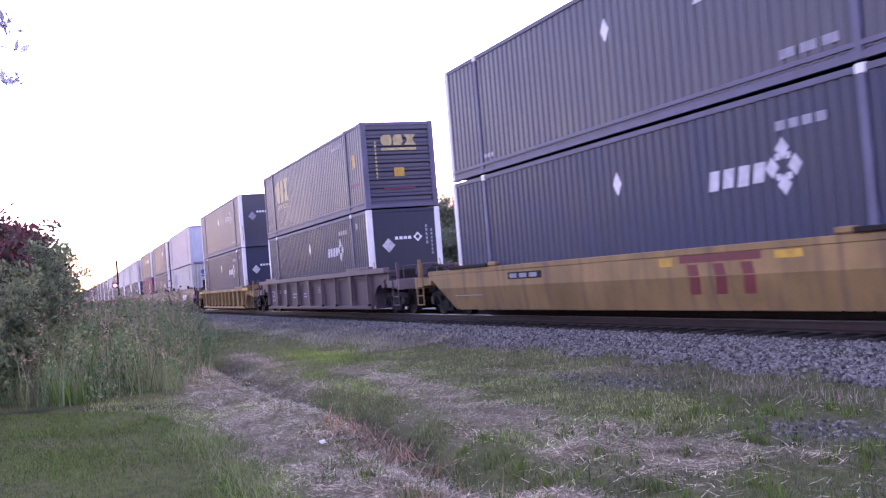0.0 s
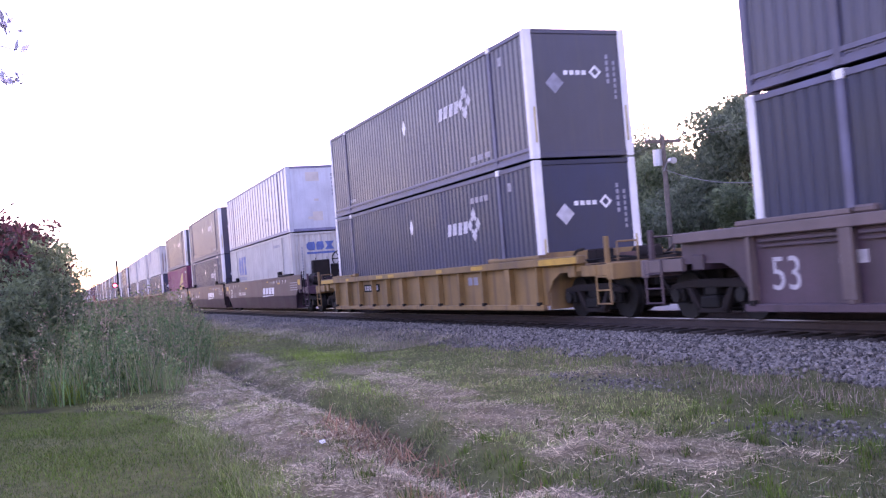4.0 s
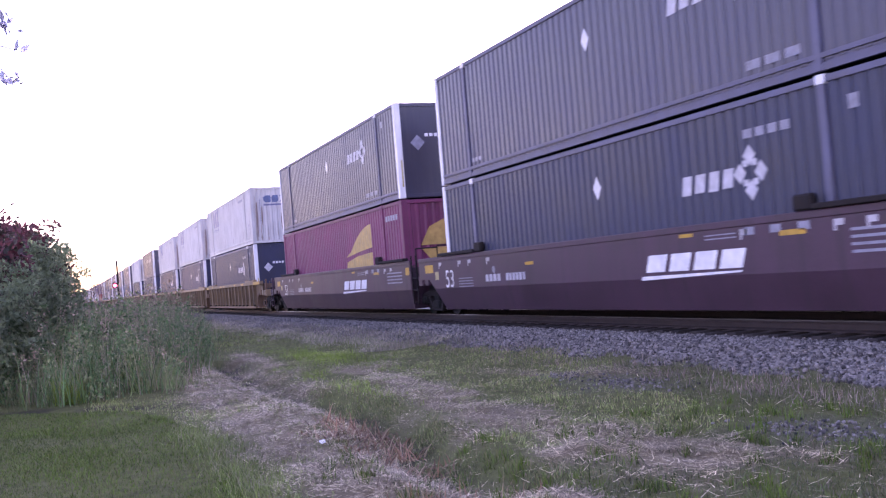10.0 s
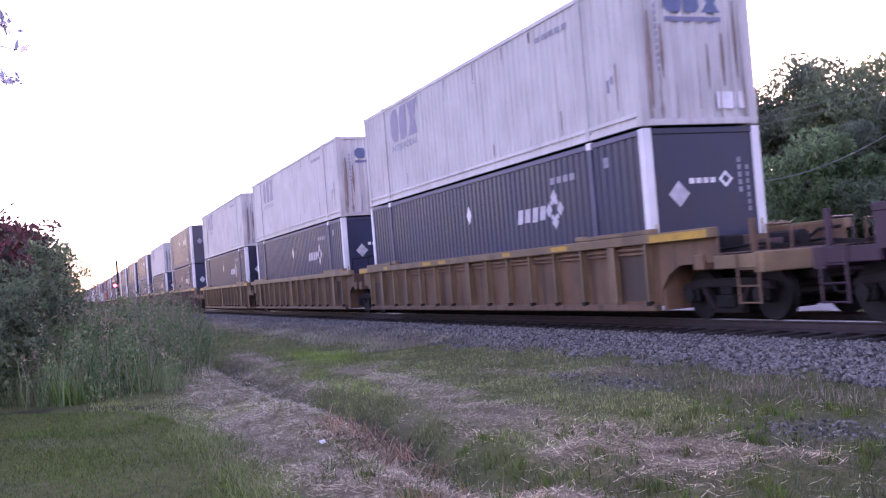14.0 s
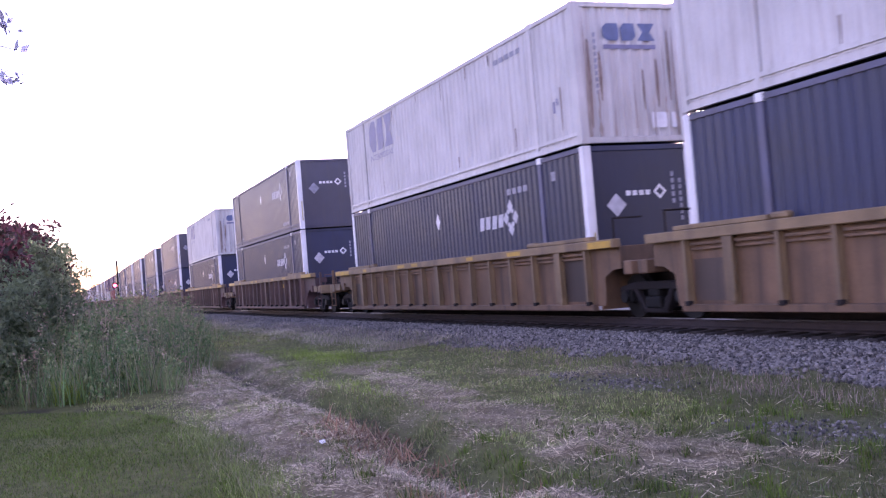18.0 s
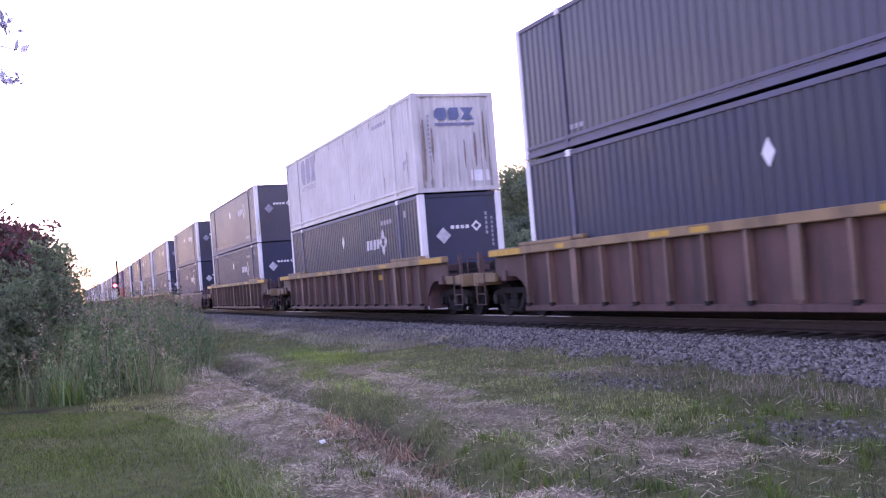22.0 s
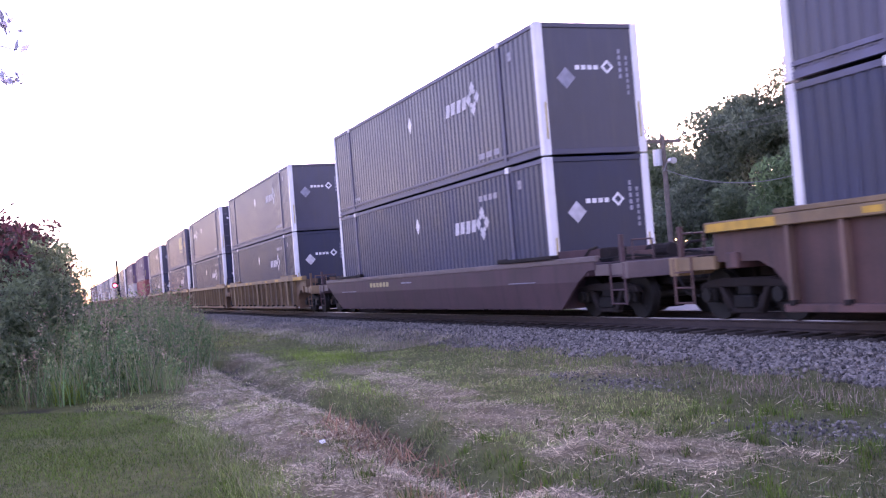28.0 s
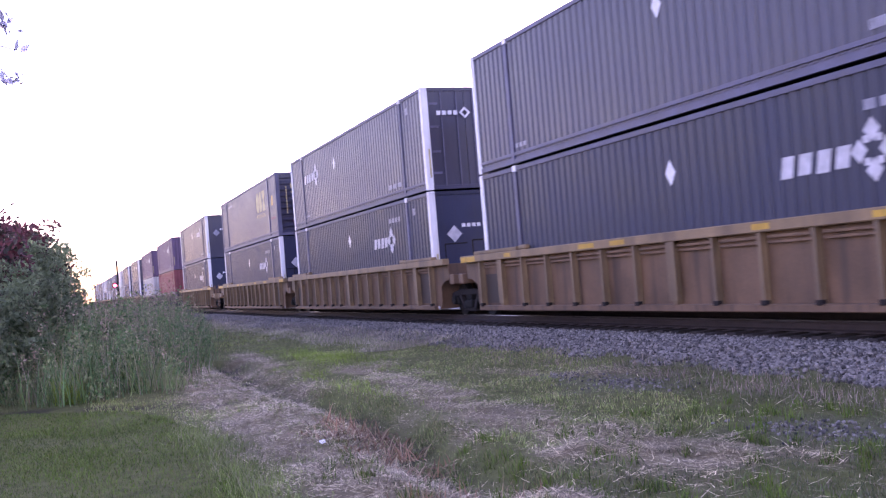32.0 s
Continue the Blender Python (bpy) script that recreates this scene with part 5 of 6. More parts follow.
# ---- plants ----
def blades(name, roots, height, width, lean, material, seed, label, category="grass", segments=2, curl=0.5, lay=None):
    """Tapered bent blades, one at each root (x, y)."""
    rng = np.random.default_rng(seed)
    n = len(roots)
    x, y = roots[:, 0], roots[:, 1]
    h = height if np.ndim(height) else np.full(n, height)
    h = h * rng.uniform(0.55, 1.15, n)
    w = width * rng.uniform(0.7, 1.3, n)
    a = rng.random(n) * math.tau
    tilt = lean * rng.uniform(0.2, 1.0, n) if lay is None else rng.uniform(*lay, n)
    base = np.stack([x, y, ground_z(x, y) - 0.005 + (0 if lay is None else rng.uniform(0, 0.075, n))], -1)
    out = np.stack([np.cos(a), np.sin(a)], -1)
    b = a + math.pi / 2 + rng.normal(0, 0.5, n)
    flat = np.stack([np.cos(b), np.sin(b), np.zeros(n)], -1)
    rows = []
    for k in range(segments + 1):
        u = k / segments
        ang = tilt * (0.5 + curl * u) if lay is None else tilt
        p = base + np.concatenate([out * (np.sin(ang) * h * u)[:, None], (np.cos(ang) * h * u)[:, None]], 1)
        ww = (w * (1 - u ** 1.5) / 2)[:, None]
        rows += [p] if k == segments else [p - flat * ww, p + flat * ww]
    v = np.stack(rows, 1)
    m = v.shape[1]
    tri = []
    for k in range(segments - 1):
        q = 2 * k
        tri += [(q, q + 1, q + 3), (q, q + 3, q + 2)]
    q = 2 * (segments - 1)
    tri += [(q, q + 1, q + 2)]
    f = (np.array(tri)[None] + (np.arange(n) * m)[:, None, None]).reshape(-1, 3)
    return tagged(new(name, quick_mesh(name, v.reshape(-1, 3), f, material)), label, category, kind="stuff")


def leaf_cloud(rng, centres, radii, count, size, squash=0.8):
    """Folded leaf shapes scattered through overlapping clumps."""
    pick = rng.integers(0, len(centres), count)
    d = rng.normal(0, 1, (count, 3))
    d /= np.linalg.norm(d, axis=1)[:, None]
    r = rng.random(count) ** 0.34
    c = centres[pick] + d * (radii[pick] * r)[:, None] * np.array((1, 1, squash))
    s = size * rng.uniform(0.5, 1.3, count)
    a = rng.normal(0, 1, (count, 3)) + d * 0.4
    a /= np.linalg.norm(a, axis=1)[:, None]
    b = np.cross(a, rng.normal(0, 1, (count, 3)))
    b /= np.linalg.norm(b, axis=1)[:, None]
    up = np.cross(a, b)
    v = np.stack([c - a * s[:, None], c + b * (0.45 * s)[:, None] + up * (0.18 * s)[:, None], c + a * s[:, None], c - b * (0.45 * s)[:, None] + up * (0.18 * s)[:, None]], 1)
    f = (np.array([(0, 1, 2), (0, 2, 3)])[None] + (np.arange(count) * 4)[:, None, None]).reshape(-1, 3)
    return v.reshape(-1, 3), f


def spread(n, x0, x1, y0, y1, seed, want, power=1.0):
    rng = np.random.default_rng(seed)
    x = x1 + (x0 - x1) * rng.random(n) ** power
    y = rng.uniform(y0, y1, n)
    return np.stack([x, y], 1)[rng.random(n) < want(x, y)]


def tall_zone(x, y):
    """The uncut strip of tall grass."""
    edge = np.interp(x, (-60, -35, -17.6, -17.0), (-3.2, -5.9, -9.0, -11.3))
    return np.clip((edge - y + 0.35 * wob(x, y, 2.2, 5)) / 0.5, 0, 1) * np.clip((-17.2 - x + 0.45 * wob(x, y, 3, 6)) / 0.7, 0, 1)


def in_field(x, y):
    return (1 - lawn_at(x, y)) * (1 - tall_zone(x, y)) * (1 - np.clip(stone_at(x, y) * 1.2, 0, 1))


def make_grass():
    p = spread(95000, -17.2, -7.0, -13.2, -9.6, 1, lambda x, y: lawn_at(x, y) * np.clip(0.75 + 0.35 * wob(x, y, 2.1, 4), 0.2, 1))
    blades("lawn_grass", p, 0.05 * (1 + 0.35 * wob(p[:, 0], p[:, 1], 3.3, 2)), 0.006, 1.0, LAWN, 2, "short mown green lawn grass")
    p = spread(190000, -34, -4.4, -11, -2.7, 3, lambda x, y: in_field(x, y) * (1 - 0.7 * straw_at(x, y)) * np.clip(0.7 + 0.8 * wob(x, y, 1.9, 8) + 0.4 * wob(x, y, 6.3, 2), 0.1, 1) * np.clip((x + 40) / 22, 0.25, 1), 1.3)
    # dull thin grass to the right; the dimmer light there is painted in too
    green = wob(p[:, 0], p[:, 1], 0.8, 9) - 0.35 * (p[:, 1] + 6.3) - 0.32 * (p[:, 0] + 10.5) > -0.1
    tall = 0.07 * (1 + 0.5 * wob(p[:, 0], p[:, 1], 2.6, 3))
    blades("field_grass", p[green], tall[green], 0.007, 1.1, GRASS, 4, "patchy green field grass")
    blades("dull_field_grass", p[~green], tall[~green], 0.007, 1.1, DULLGRASS, 5, "thin dull field grass with dry blades")
    p = spread(30000, -75, -30, -11, -2.4, 33, lambda x, y: in_field(x, y + track_y(x)) * np.clip(0.6 + 0.6 * wob(x, y, 1.2, 8), 0.1, 1))
    p[:, 1] += track_y(p[:, 0])
    blades("far_field_grass", p, 0.12, 0.016, 1.0, GRASS, 34, "distant patchy field grass")
    p = spread(48000, -58, -22, -6.0, -2.3, 57, lambda x, y: np.clip(1.0 - np.abs(y + 3.6) / 1.5 + 0.5 * wob(x, y, 1.3, 6), 0, 1), 1.4)
    p[:, 1] += track_y(p[:, 0])
    blades("pale_dry_grass", p, 0.12, 0.016, 1.4, PALEDRY, 58, "pale dry grass beside the track bed")
    p = spread(60000, -28, -12, -8.0, -4.6, 55, lambda x, y: (0.8 * np.exp(-((x + 22) / 3) ** 2 - ((y + 5.7 + 0.2 * wob(x, y, 2, 3)) / 0.5) ** 2) + 0.35 * np.exp(-((x + 16) / 3) ** 2 - ((y + 7.0 + 0.2 * wob(x, y, 2, 3)) / 0.3) ** 2)) * np.clip(0.6 + 0.7 * wob(x, y, 2.9, 5), 0, 1))
    blades("lush_grass", p, 0.13, 0.008, 0.9, LUSH, 56, "fresh yellow-green grass between straw rows")
    p = spread(460000, -26, -4.4, -10.0, -3.3, 6, lambda x, y: (1 - 0.75 * bare_shade_at(x, y)) * np.clip(straw_at(x, y) ** 1.2 * (0.66 + 0.5 * wob(x, y, 5.0, 12) + 0.5 * wob(x, y, 11.0, 3) + 0.3 * wob(x, y, 1.7, 6)) + 0.02, 0, 1) * in_field(x, y), 1.2)
    blades("cut_straw", p, 0.05 + 0.16 * np.random.default_rng(77).random(len(p)) ** 1.6, 0.0075, 1.0, STRAW, 7, "cut dry straw lying on the ground", lay=(1.3, 1.6))
    p = spread(150, -15, -4.6, -9.0, -3.4, 26, lambda x, y: in_field(x, y), 0.8)
    blades("loose_straw", p, 0.33, 0.01, 1.0, STRAW, 27, "single long pale straws lying about", lay=(1.35, 1.58))
    p = spread(60000, -22, -5.0, -9.2, -7.2, 61, lambda x, y: near_line(x, y + 0.2 * wob(x, y, 2.2, 1), SWALE, 0.8) * (1 - 0.7 * bare_shade_at(x, y)) * np.clip(0.55 + 0.7 * wob(x, y, 3.7, 2), 0, 1), 1.3)
    blades("ditch_grass", p, 0.085, 0.007, 1.3, DITCH, 62, "mid-green grass on the banks of a shallow ditch")
    rng = np.random.default_rng(8)
    hub = np.stack([rng.uniform(-11.6, -8.8, 46), rng.normal(-8.5, 0.22, 46)], 1)
    p = np.repeat(hub, 24, 0) + rng.normal(0, 0.09, (46 * 24, 2))
    blades("dead_weeds", p, 0.2 * np.repeat(rng.uniform(0.5, 1.5, 46), 24), 0.02, 2.0, RUSTWEED, 9, "rust-coloured dead weeds in tufts", "weeds", 3)
    hub = np.stack([rng.uniform(-9.5, -4.6, 170), rng.uniform(-9.4, -4.5, 170)], 1)
    p = np.repeat(hub, 22, 0) + rng.normal(0, 0.04, (170 * 22, 2))
    blades("grass_tufts", p, 0.15, 0.008, 0.9, LAWN, 10, "upright tufts of green grass")
    p = spread(30000, -40, -5.0, -5.0, -2.5, 51, lambda x, y: np.exp(-(((y - track_y(x) + np.interp(x, (-40, -20, -8), (2.9, 3.2, 3.9)) + 0.25 * wob(x, y, 1.7, 2)) / 0.42) ** 2)) * np.clip(0.55 + 0.6 * wob(x, y, 3.7, 7), 0, 1), 1.3)
    blades("verge_weeds", p, 0.16, 0.008, 0.8, VERGE, 52, "thin dry brown weeds along the ballast's edge", "weeds")
    hub = np.stack([rng.uniform(-8.0, -6.4, 16), rng.uniform(-9.3, -8.3, 16)], 1)
    p = np.repeat(hub, 8, 0) + rng.normal(0, 0.05, (16 * 8, 2))
    blades("dry_tufts", p, 0.2, 0.01, 0.9, RUSTWEED, 28, "upright pale tufts of dry grass")
    p = spread(9000, -12.2, -7.0, -10.5, -9.55, 12, lambda x, y: np.exp(-(((y + 9.97) / 0.2) ** 2)))
    blades("lawn_edge_grass", p, 0.15, 0.006, 1.35, EDGE, 13, "longer green grass leaning over the lawn's edge")
    # the uncut strip: grass of several kinds, weeds with leaves, stems with seed heads
    p = spread(52000, -48, -16.0, -13.8, -4.0, 14, lambda x, y: tall_zone(x, y) * np.clip((x + 70) / 45, 0.3, 1) * np.clip(0.6 + 0.6 * wob(x, y, 2.9, 15), 0.1, 1), 1.5)
    clump = wob(p[:, 0], p[:, 1], 1.7, 3) + 0.6 * wob(p[:, 0], p[:, 1], 4.9, 11)
    top = (1.0 + 0.35 * clump + 0.5 * np.clip((-18 - p[:, 0]) / 6, 0, 1)) * np.clip(0.3 + (-16.2 - p[:, 0]) / 2.4, 0.25, 1)
    top = top * np.clip(0.3 + (np.interp(p[:, 0], (-60, -35, -17.6, -17.0), (-3.2, -5.9, -9.0, -11.3)) - p[:, 1]) / 1.6 + 0.25 * wob(p[:, 0], p[:, 1], 3.3, 9), 0.28, 1)
    pick = np.random.default_rng(20).random(len(p)) + 0.35 * clump
    for k, (lo, hi, m, w, label) in enumerate(((-9, 0.25, PALEWEED, 0.012, "pale tall meadow grass"), (0.25, 0.75, TALLGRASS, 0.014, "tall uncut meadow grass beside the track"), (0.75, 9, WEED, 0.017, "rank dark green tall grass"))):
        s = (pick >= lo) & (pick < hi)
        blades("tall_grass", p[s], top[s], w, 0.75, m, 15 + k, label, segments=4)
    q, qt = p[::8], top[::8]
    blades("grass_stems", q, qt * 1.3, 0.008, 0.4, SEEDHEAD, 21, "tall dry grass stems", segments=3)
    rng = np.random.default_rng(17)
    sel = rng.random(len(q)) < 0.3
    hub, hh = q[sel], qt[sel] * 1.05 * rng.uniform(0.8, 1.15, sel.sum())
    n = len(hub)
    c = np.stack([hub[:, 0], hub[:, 1], ground_z(hub[:, 0], hub[:, 1]) + hh], 1)[:, None] + rng.normal(0, 1, (n, 12, 3)) * np.array((0.03, 0.03, 0.09))
    v = (c[:, :, None] + rng.normal(0, 0.018, (n, 12, 3, 3))).reshape(-1, 3)
    tagged(new("seed_heads", quick_mesh("seed_heads", v, np.arange(len(v)).reshape(-1, 3), SEEDHEAD)), "pinkish brown seed heads above tall grass", "grass", kind="stuff")
    # leafy weeds: leaves up a leaning stem
    sel = rng.random(len(p)) < 0.035
    hub, hh = p[sel], top[sel] * rng.uniform(0.75, 1.2, sel.sum())
    n, m = len(hub), 46
    u = rng.random((n, m)) ** 0.7
    lean = rng.normal(0, 0.16, (n, 1, 2))
    pos = np.concatenate([hub[:, None] + lean * (u * hh[:, None])[..., None] + rng.normal(0, 0.07, (n, m, 2)), (ground_z(hub[:, 0], hub[:, 1])[:, None] + u * hh[:, None])[..., None]], 2).reshape(-1, 3)
    side = rng.random(n * m) < 0.5
    for name, s, mat in (("weed_leaves", side, WEED), ("pale_weed_leaves", ~side, PALEWEED)):
        v, f = leaf_cloud(rng, pos[s], np.full(s.sum(), 0.02), int(s.sum() * 1.6), 0.045)
        tagged(new(name, quick_mesh(name, v, f, mat)), "leafy green weeds among tall grass", "weeds", kind="stuff")
    hub = np.array([(-17.6, -11.15), (-17.5, -11.0), (-17.65, -11.3)])
    p = np.repeat(hub, 30, 0) + np.random.default_rng(18).normal(0, 0.06, (90, 2))
    blades("yellow_weed", p, 0.62, 0.014, 0.8, LEAF_LIME, 19, "bright yellow-green weed at the edge of the lawn", "weed", 3)


make_grass()


def tree(name, x, y, height, spread_r, seed, material, label, leaves=8000, leaf=0.2, trunk_r=0.16, crown_from=0.25, category="tree"):
    rng = np.random.default_rng(seed)
    z = float(ground_z(np.array(x), np.array(y)))
    t = tagged(new(name), label, category, "trees along the railway" if category == "tree" else "")
    t.location = (x, y, z)
    g = Geo()
    last, r = Vector((0, 0, -0.1)), trunk_r
    stem = []
    for k in range(1, 6):
        nxt = Vector((rng.normal(0, 0.12) * k * 0.5, rng.normal(0, 0.12) * k * 0.5, height * 0.75 * k / 5))
        g.rod(last, nxt, r, 8, r * 0.8)
        stem.append((nxt, r * 0.8))
        last, r = nxt, r * 0.8
    centres, radii = [], []
    for k in range(16):
        p, pr = stem[rng.integers(1, 5)]
        a = rng.random() * math.tau
        reach = spread_r * rng.uniform(0.35, 0.9)
        q = Vector((p.x + math.cos(a) * reach, p.y + math.sin(a) * reach, min(height * 0.93, p.z + rng.uniform(0.0, 0.35) * height * 0.5)))
        q.z = max(q.z, height * crown_from)
        g.rod(p, q, pr * 0.5, 6, pr * 0.12)
        centres.append(q)
        radii.append(spread_r * rng.uniform(0.28, 0.5))
    for k in range(12):
        a, u = rng.random() * math.tau, rng.random()
        hz = crown_from + (0.93 - crown_from) * u
        rad = spread_r * math.sin(math.pi * (0.18 + 0.74 * u)) * rng.uniform(0.35, 0.95)
        centres.append(Vector((math.cos(a) * rad, math.sin(a) * rad, height * hz)))
        radii.append(spread_r * rng.uniform(0.22, 0.42))
    part("trunk", g, BARK, t)
    v, f = leaf_cloud(rng, np.array(centres), np.array(radii), leaves, leaf)
    part("crown", quick_mesh("crown", v, f, material), material, t)
    return t


def make_trees():
    back = [(-92, 24, 9.0, 4.5), (-80, 22, 9.2, 4.5), (-71, 25, 9.8, 4.6), (-64, 22, 10.0, 4.0), (-58, 24, 9.7, 4.2), (-52, 22, 9.0, 3.8), (-46, 22.5, 9.4, 3.6),
            (-40.5, 21.5, 9.6, 3.3), (-37.5, 22.5, 10.6, 3.6), (-34, 22, 9.8, 3.2), (-30.5, 21, 7.5, 3.0), (-26, 23, 8.0, 3.4), (-110, 26, 9.5, 5), (-130, 28, 10, 5.5)]
    for k, (x, y, h, r) in enumerate(back):
        tree("tree", x, y, h, r, 40 + k, LEAF_DARK if k % 3 else LEAF_MID, "broadleaf tree in full leaf behind the railway", 19000, 0.14)
    for k in range(11):
        tree("tree", -112 + k * 8.6, 31.5 + (k % 3), 9.4 - 0.25 * abs(k - 6), 5.0, 200 + k, LEAF_DARK, "broadleaf tree in full leaf behind the railway", 9000, 0.22, crown_from=0.12)
    rng = random.Random(6)
    for k in range(17):
        x = -96 + k * 4.6 + rng.uniform(-1, 1)
        tree("shrub", x, 17.5 + rng.uniform(-1.2, 1.5), rng.uniform(3.4, 5.0), 2.7, 80 + k, LEAF_MID if k % 2 else LEAF_DARK, "dense green shrub in front of the trees", 9000, 0.13, 0.07, 0.08, "shrub")
    left = [(-25, -13.2, 4.0, 1.7, LEAF_RED), (-31, -12.5, 3.5, 1.7, LEAF_BUSH), (-36, -12.2, 3.7, 1.9, LEAF_BUSH), (-33, -12.45, 4.9, 1.7, LEAF_RED), (-43, -12.2, 4.6, 2.0, LEAF_BUSH), (-41, -12.0, 5.0, 1.5, LEAF_RED), (-50, -12.3, 4.7, 2.2, LEAF_BUSH), (-66, -12.5, 4.9, 2.6, LEAF_BUSH), (-88, -12.4, 5.3, 3.0, LEAF_BUSH)]
    for k, (x, y, h, r, m) in enumerate(left):
        tree("bushy_tree", x, y, h, r, 120 + k, m, "bushy tree with reddish outer leaves beside the track" if m is LEAF_RED else "dense bushy tree beside the track", 2300 if m is LEAF_RED and k else (9000 if k < 5 else 5000), 0.1 if k < 5 else 0.16, 0.09, 0.5 if m is LEAF_RED and k else 0.06)
    for k, (x, y) in enumerate(((-20.2, -12.35), (-22.5, -11.7), (-19.0, -12.9), (-26, -11.6), (-21.4, -12.6), (-19.6, -12.0))):
        tree("shrub", x, y, (1.9, 2.3, 1.9, 2.9, 2.7, 1.5)[k], (0.9, 0.9, 0.9, 1.0, 1.1, 0.6)[k], 140 + k, LEAF_BUSH, "leafy green shrub rising out of tall grass", 5000, 0.06, 0.03, 0.1, "shrub")
    tree("shrub", -30.2, 16.6, 6.1, 2.4, 151, LEAF_LIGHT, "tall light green shrub in front of the trees", 14000, 0.13, 0.09, 0.06, "shrub")
    tree("bare_tree", -330, 2.0, 13, 4.5, 160, LEAF_RED, "distant tree with thin reddish leaves", 900, 0.25)
    # a young tree beside the camera, whose lowest twigs hang into view
    t = tagged(new("young_tree"), "young tree with thin twigs hanging low", "tree", "trees along the railway")
    bx, by = -4.0, -13.3
    t.location = (bx, by, float(ground_z(np.array(bx), np.array(by))))
    g = Geo().rod((0, 0, -0.1), (0.05, 0.1, 1.6), 0.06, 8, 0.05).rod((0.05, 0.1, 1.6), (0.0, 0.3, 3.2), 0.05, 8, 0.02)
    tips = ((0.0, 1.73, 2.63), (-0.02, 1.745, 2.55), (0.0, 1.735, 2.44))
    for tip in tips:
        g.rod((0.04, 0.18, 2.3), (tip[0], tip[1] - 0.25, tip[2] + 0.06), 0.018, 6, 0.004)
        g.rod((tip[0], tip[1] - 0.25, tip[2] + 0.06), tip, 0.004, 5, 0.0015)
    part("trunk", g, BARK, t)
    rng = np.random.default_rng(170)
    low = np.array([tips[0], (0, 1.70, 2.66), tips[1], tips[2], (0, 1.71, 2.45)])
    v, f = leaf_cloud(rng, low, np.full(5, 0.035), 32, 0.025)
    v2, f2 = leaf_cloud(rng, np.array([(0, 1.0, 2.6), (0, 0.5, 2.9), (0, 0.3, 3.2)]), np.array([0.35, 0.5, 0.6]), 400, 0.04)
    v, f = np.concatenate([v, v2]), np.concatenate([f, f2 + len(v)])
    part("crown", quick_mesh("crown", v, f, TWIG_LEAF), TWIG_LEAF, t)


make_trees()


# ---- small things beside the line ----
def make_pole():
    p = tagged(new("utility_pole"), "weathered wooden utility pole with lamp and transformer", "utility pole", "utility poles")
    x, y = -37.1, 14.0
    p.location = (x, y, float(ground_z(np.array(x), np.array(y))))
    part("post", Geo().rod((0, 0, -0.3), (0, 0, 6.9), 0.14, 10, 0.1), POLEWOOD, p)
    part("crossarm", Geo().box(-0.06, 0.06, -0.9, 0.9, 6.55, 6.68), POLEWOOD, p)
    for q in (-0.75, 0.75):
        part("insulator", Geo().rod((0, q, 6.68), (0, q, 6.85), 0.05, 8), PAPER, p)
    part("transformer", Geo().rod((0.0, -0.32, 5.55), (0.0, -0.32, 6.25), 0.2, 14), GALV, p, "grey steel transformer can")
    part("lamp_arm", Geo().rod((0, -0.05, 5.3), (0.7, -0.35, 5.6), 0.03, 6).rod((0.7, -0.35, 5.6), (1.15, -0.45, 5.62), 0.03, 6), GALV, p)
    part("lamp_head", Geo().rod((1.05, -0.45, 5.66), (1.5, -0.55, 5.6), 0.09, 10, 0.14), GALV, p, "pale street-lamp head")
    for x in (-72.0, -19.5):
        q = tagged(new("utility_pole"), "weathered wooden utility pole with a crossarm", "utility pole", "utility poles")
        q.location = (x, y, float(ground_z(np.array(x), np.array(y))))
        part("post", Geo().rod((0, 0, -0.3), (0, 0, 7.4), 0.14, 10, 0.1), POLEWOOD, q)
        part("crossarm", Geo().box(-0.06, 0.06, -0.9, 0.9, 6.55, 6.68), POLEWOOD, q)
        for v in (-0.75, 0.75):
            part("insulator", Geo().rod((0, v, 6.68), (0, v, 6.85), 0.05, 8), PAPER, q)


def make_wires():
    def cable(a, b, sag, r):
        a, b = Vector(a), Vector(b)
        n = 24
        pts = [a.lerp(b, k / n) - Vector((0, 0, sag * 4 * (k / n) * (1 - k / n))) for k in range(n + 1)]
        return Geo().tube(pts, r, 5)
    tagged(new("overhead_wire", cable((-37.1, 13.88, 4.95), (-19.5, 13.88, 6.6), 2.05, 0.016).mesh("overhead_wire", CABLE)), "slack pale cable hanging from the utility pole", "cable")
    for dy in (-0.75, 0.75):
        tagged(new("overhead_wire", cable((-72, 14 + dy, 6.35), (-37.1, 14 + dy, 6.35), 0.7, 0.006).mesh("overhead_wire", CABLE)), "thin overhead wire along the line", "cable")
        tagged(new("overhead_wire", cable((-37.1, 14 + dy, 6.35), (-19.5, 14 + dy, 6.35), 0.5, 0.006).mesh("overhead_wire", CABLE)), "thin overhead wire along the line", "cable")


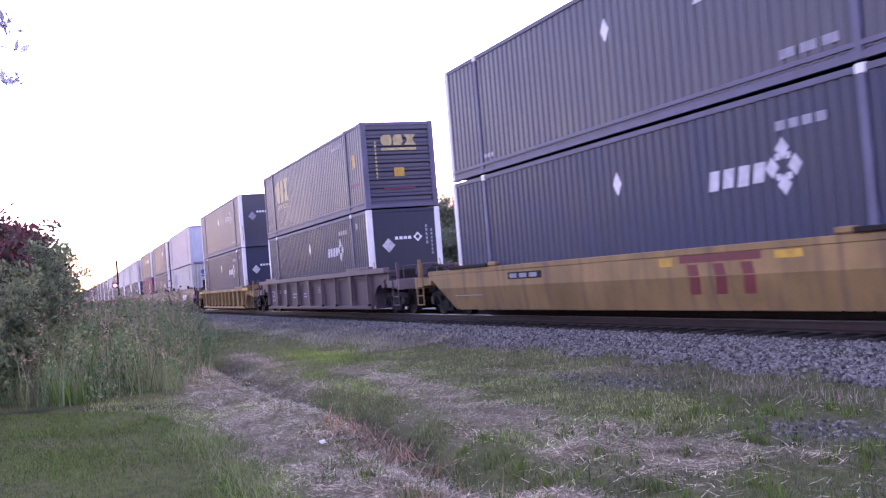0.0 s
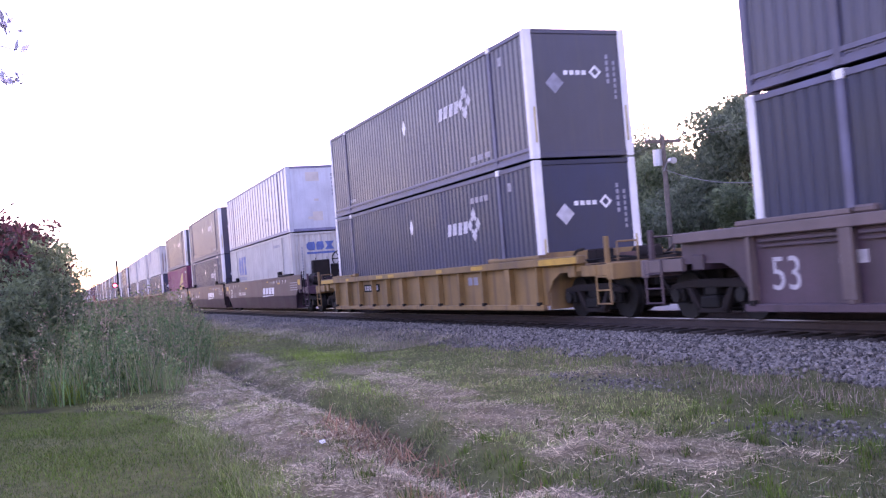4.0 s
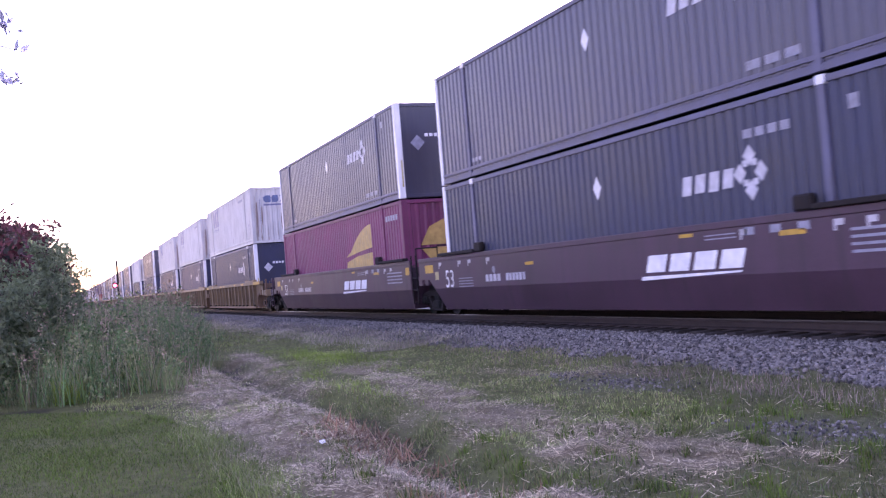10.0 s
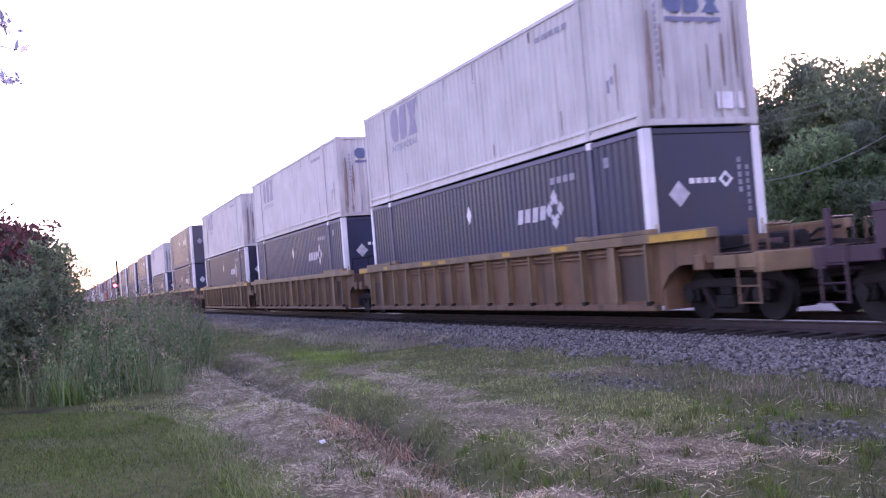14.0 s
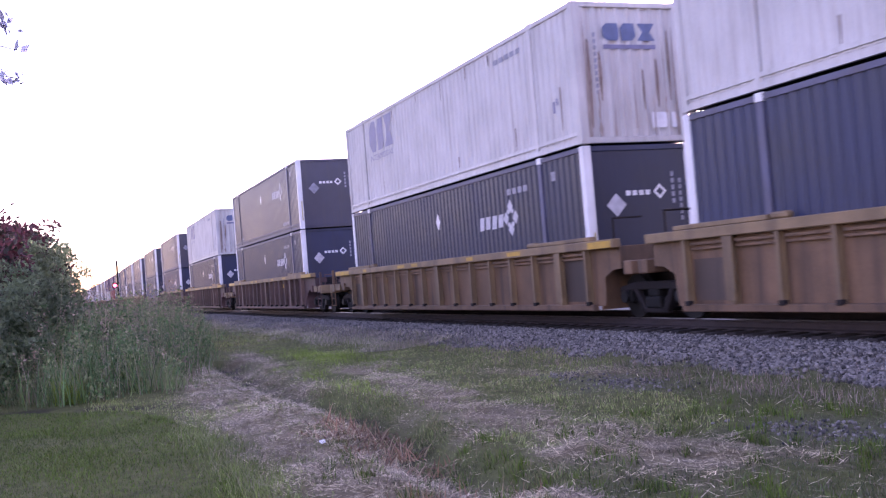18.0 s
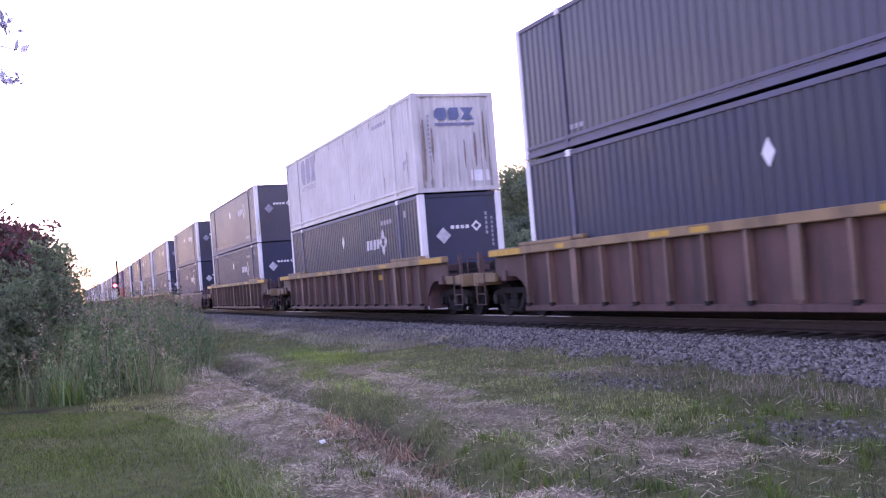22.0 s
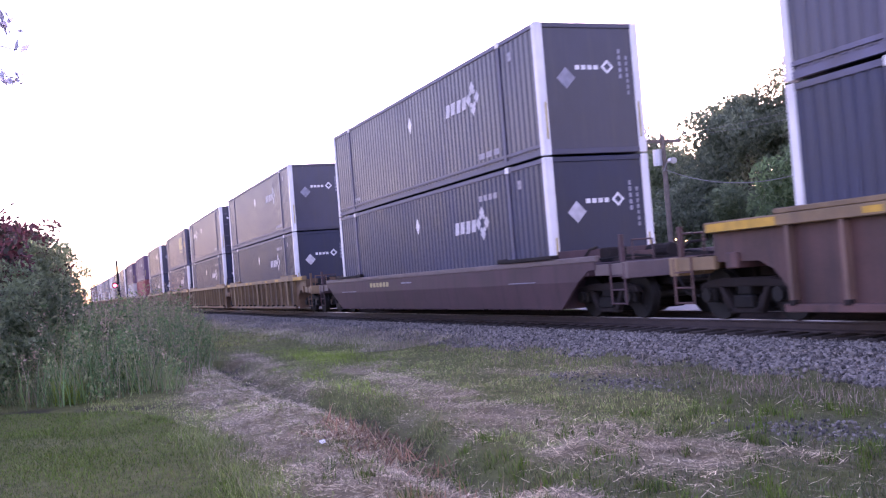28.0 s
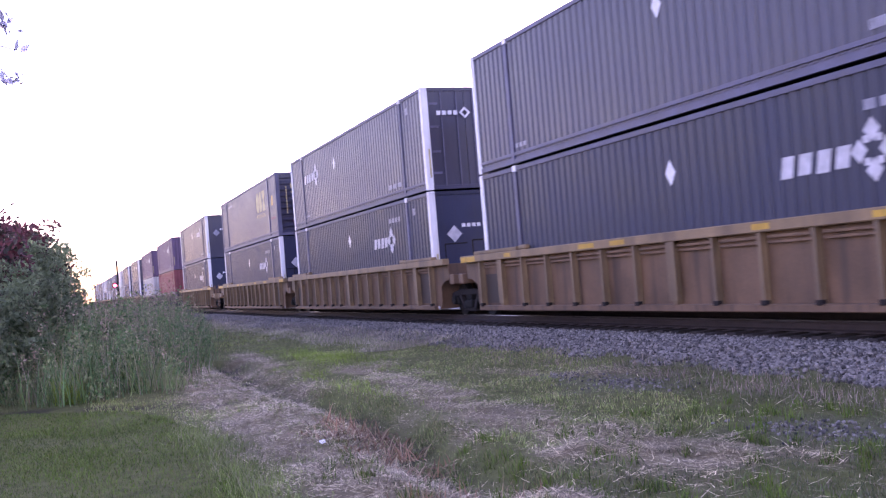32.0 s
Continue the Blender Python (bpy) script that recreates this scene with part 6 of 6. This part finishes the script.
def make_signal():
    s = tagged(new("signal_mast"), "slim dark signal mast with a lit red lamp", "railway signal")
    x, y = -108.0, -3.9
    s.location = (x, y, float(ground_z(np.array(x), np.array(y))))
    part("mast", Geo().rod((0, 0, 0), (0, 0, 5.7), 0.11, 8, 0.09), DARK, s)
    part("base", Geo().box(-0.25, 0.25, -0.25, 0.25, -0.1, 0.3), GALV, s)
    head = part("signal_head", Geo().rod((0.0, -0.32, 3.2), (0.12, -0.32, 3.2), 0.3, 16).rod((-0.2, -0.32, 3.2), (0.0, -0.32, 3.2), 0.14, 10), DARK, s)
    part("lens", Geo().rod((0.12, -0.32, 3.2), (0.14, -0.32, 3.2), 0.17, 14), RED_LENS, head, "glowing red lens")
    part("bracket", Geo().rod((0, 0, 3.2), (-0.1, -0.32, 3.2), 0.03, 6), DARK, s)


def make_litter():
    g = Geo()
    pts = [(-0.06, -0.02, 0.02), (0.0, -0.03, 0.035), (0.07, -0.01, 0.015), (-0.05, 0.04, 0.03), (0.01, 0.035, 0.05), (0.06, 0.04, 0.025)]
    low = [(x, y, z - 0.012) for x, y, z in pts]
    g.add(pts + low, [(0, 1, 4, 3), (1, 2, 5, 4), (9, 10, 7, 6), (10, 11, 8, 7), (0, 6, 7, 1), (1, 7, 8, 2), (2, 8, 11, 5), (5, 11, 10, 4), (4, 10, 9, 3), (3, 9, 6, 0)])
    o = tagged(new("paper_scrap", g.mesh("paper_scrap", PAPER)), "crumpled white scrap lying in cut straw", "litter")
    o.location = (-9.95, -9.02, float(ground_z(np.array(-9.95), np.array(-9.02))) + 0.03)
    o.scale = (0.8, 0.8, 0.8)


make_pole()
make_wires()
make_signal()
make_litter()


# ---- what moves ----
def motions():
    for ob, mid, z in rolling:
        walk(ob, [(t, place_along(mid + run(t)) @ Matrix.Translation((0, 0, z))) for t in range(33)])
    # every wheelset rolls with the train; those at the same place in their truck share one set of keys
    wheels = [o for o in scene.objects if o.name.split(".")[0] == "wheelset"]
    rolled = {}
    for o in wheels:
        key = round(o.location.x, 2)
        if key not in rolled:
            x = o.location.x
            walk(o, [(k / 15, pose(x, 0, 0.42, 0, math.degrees(run(k / 15) / 0.42), 0)) for k in range(481)])
            rolled[key] = o.animation_data
        else:
            o.rotation_mode = "QUATERNION"
            keys = o.animation_data_create()
            keys.action = rolled[key].action
            keys.action_slot = rolled[key].action_slot


motions()
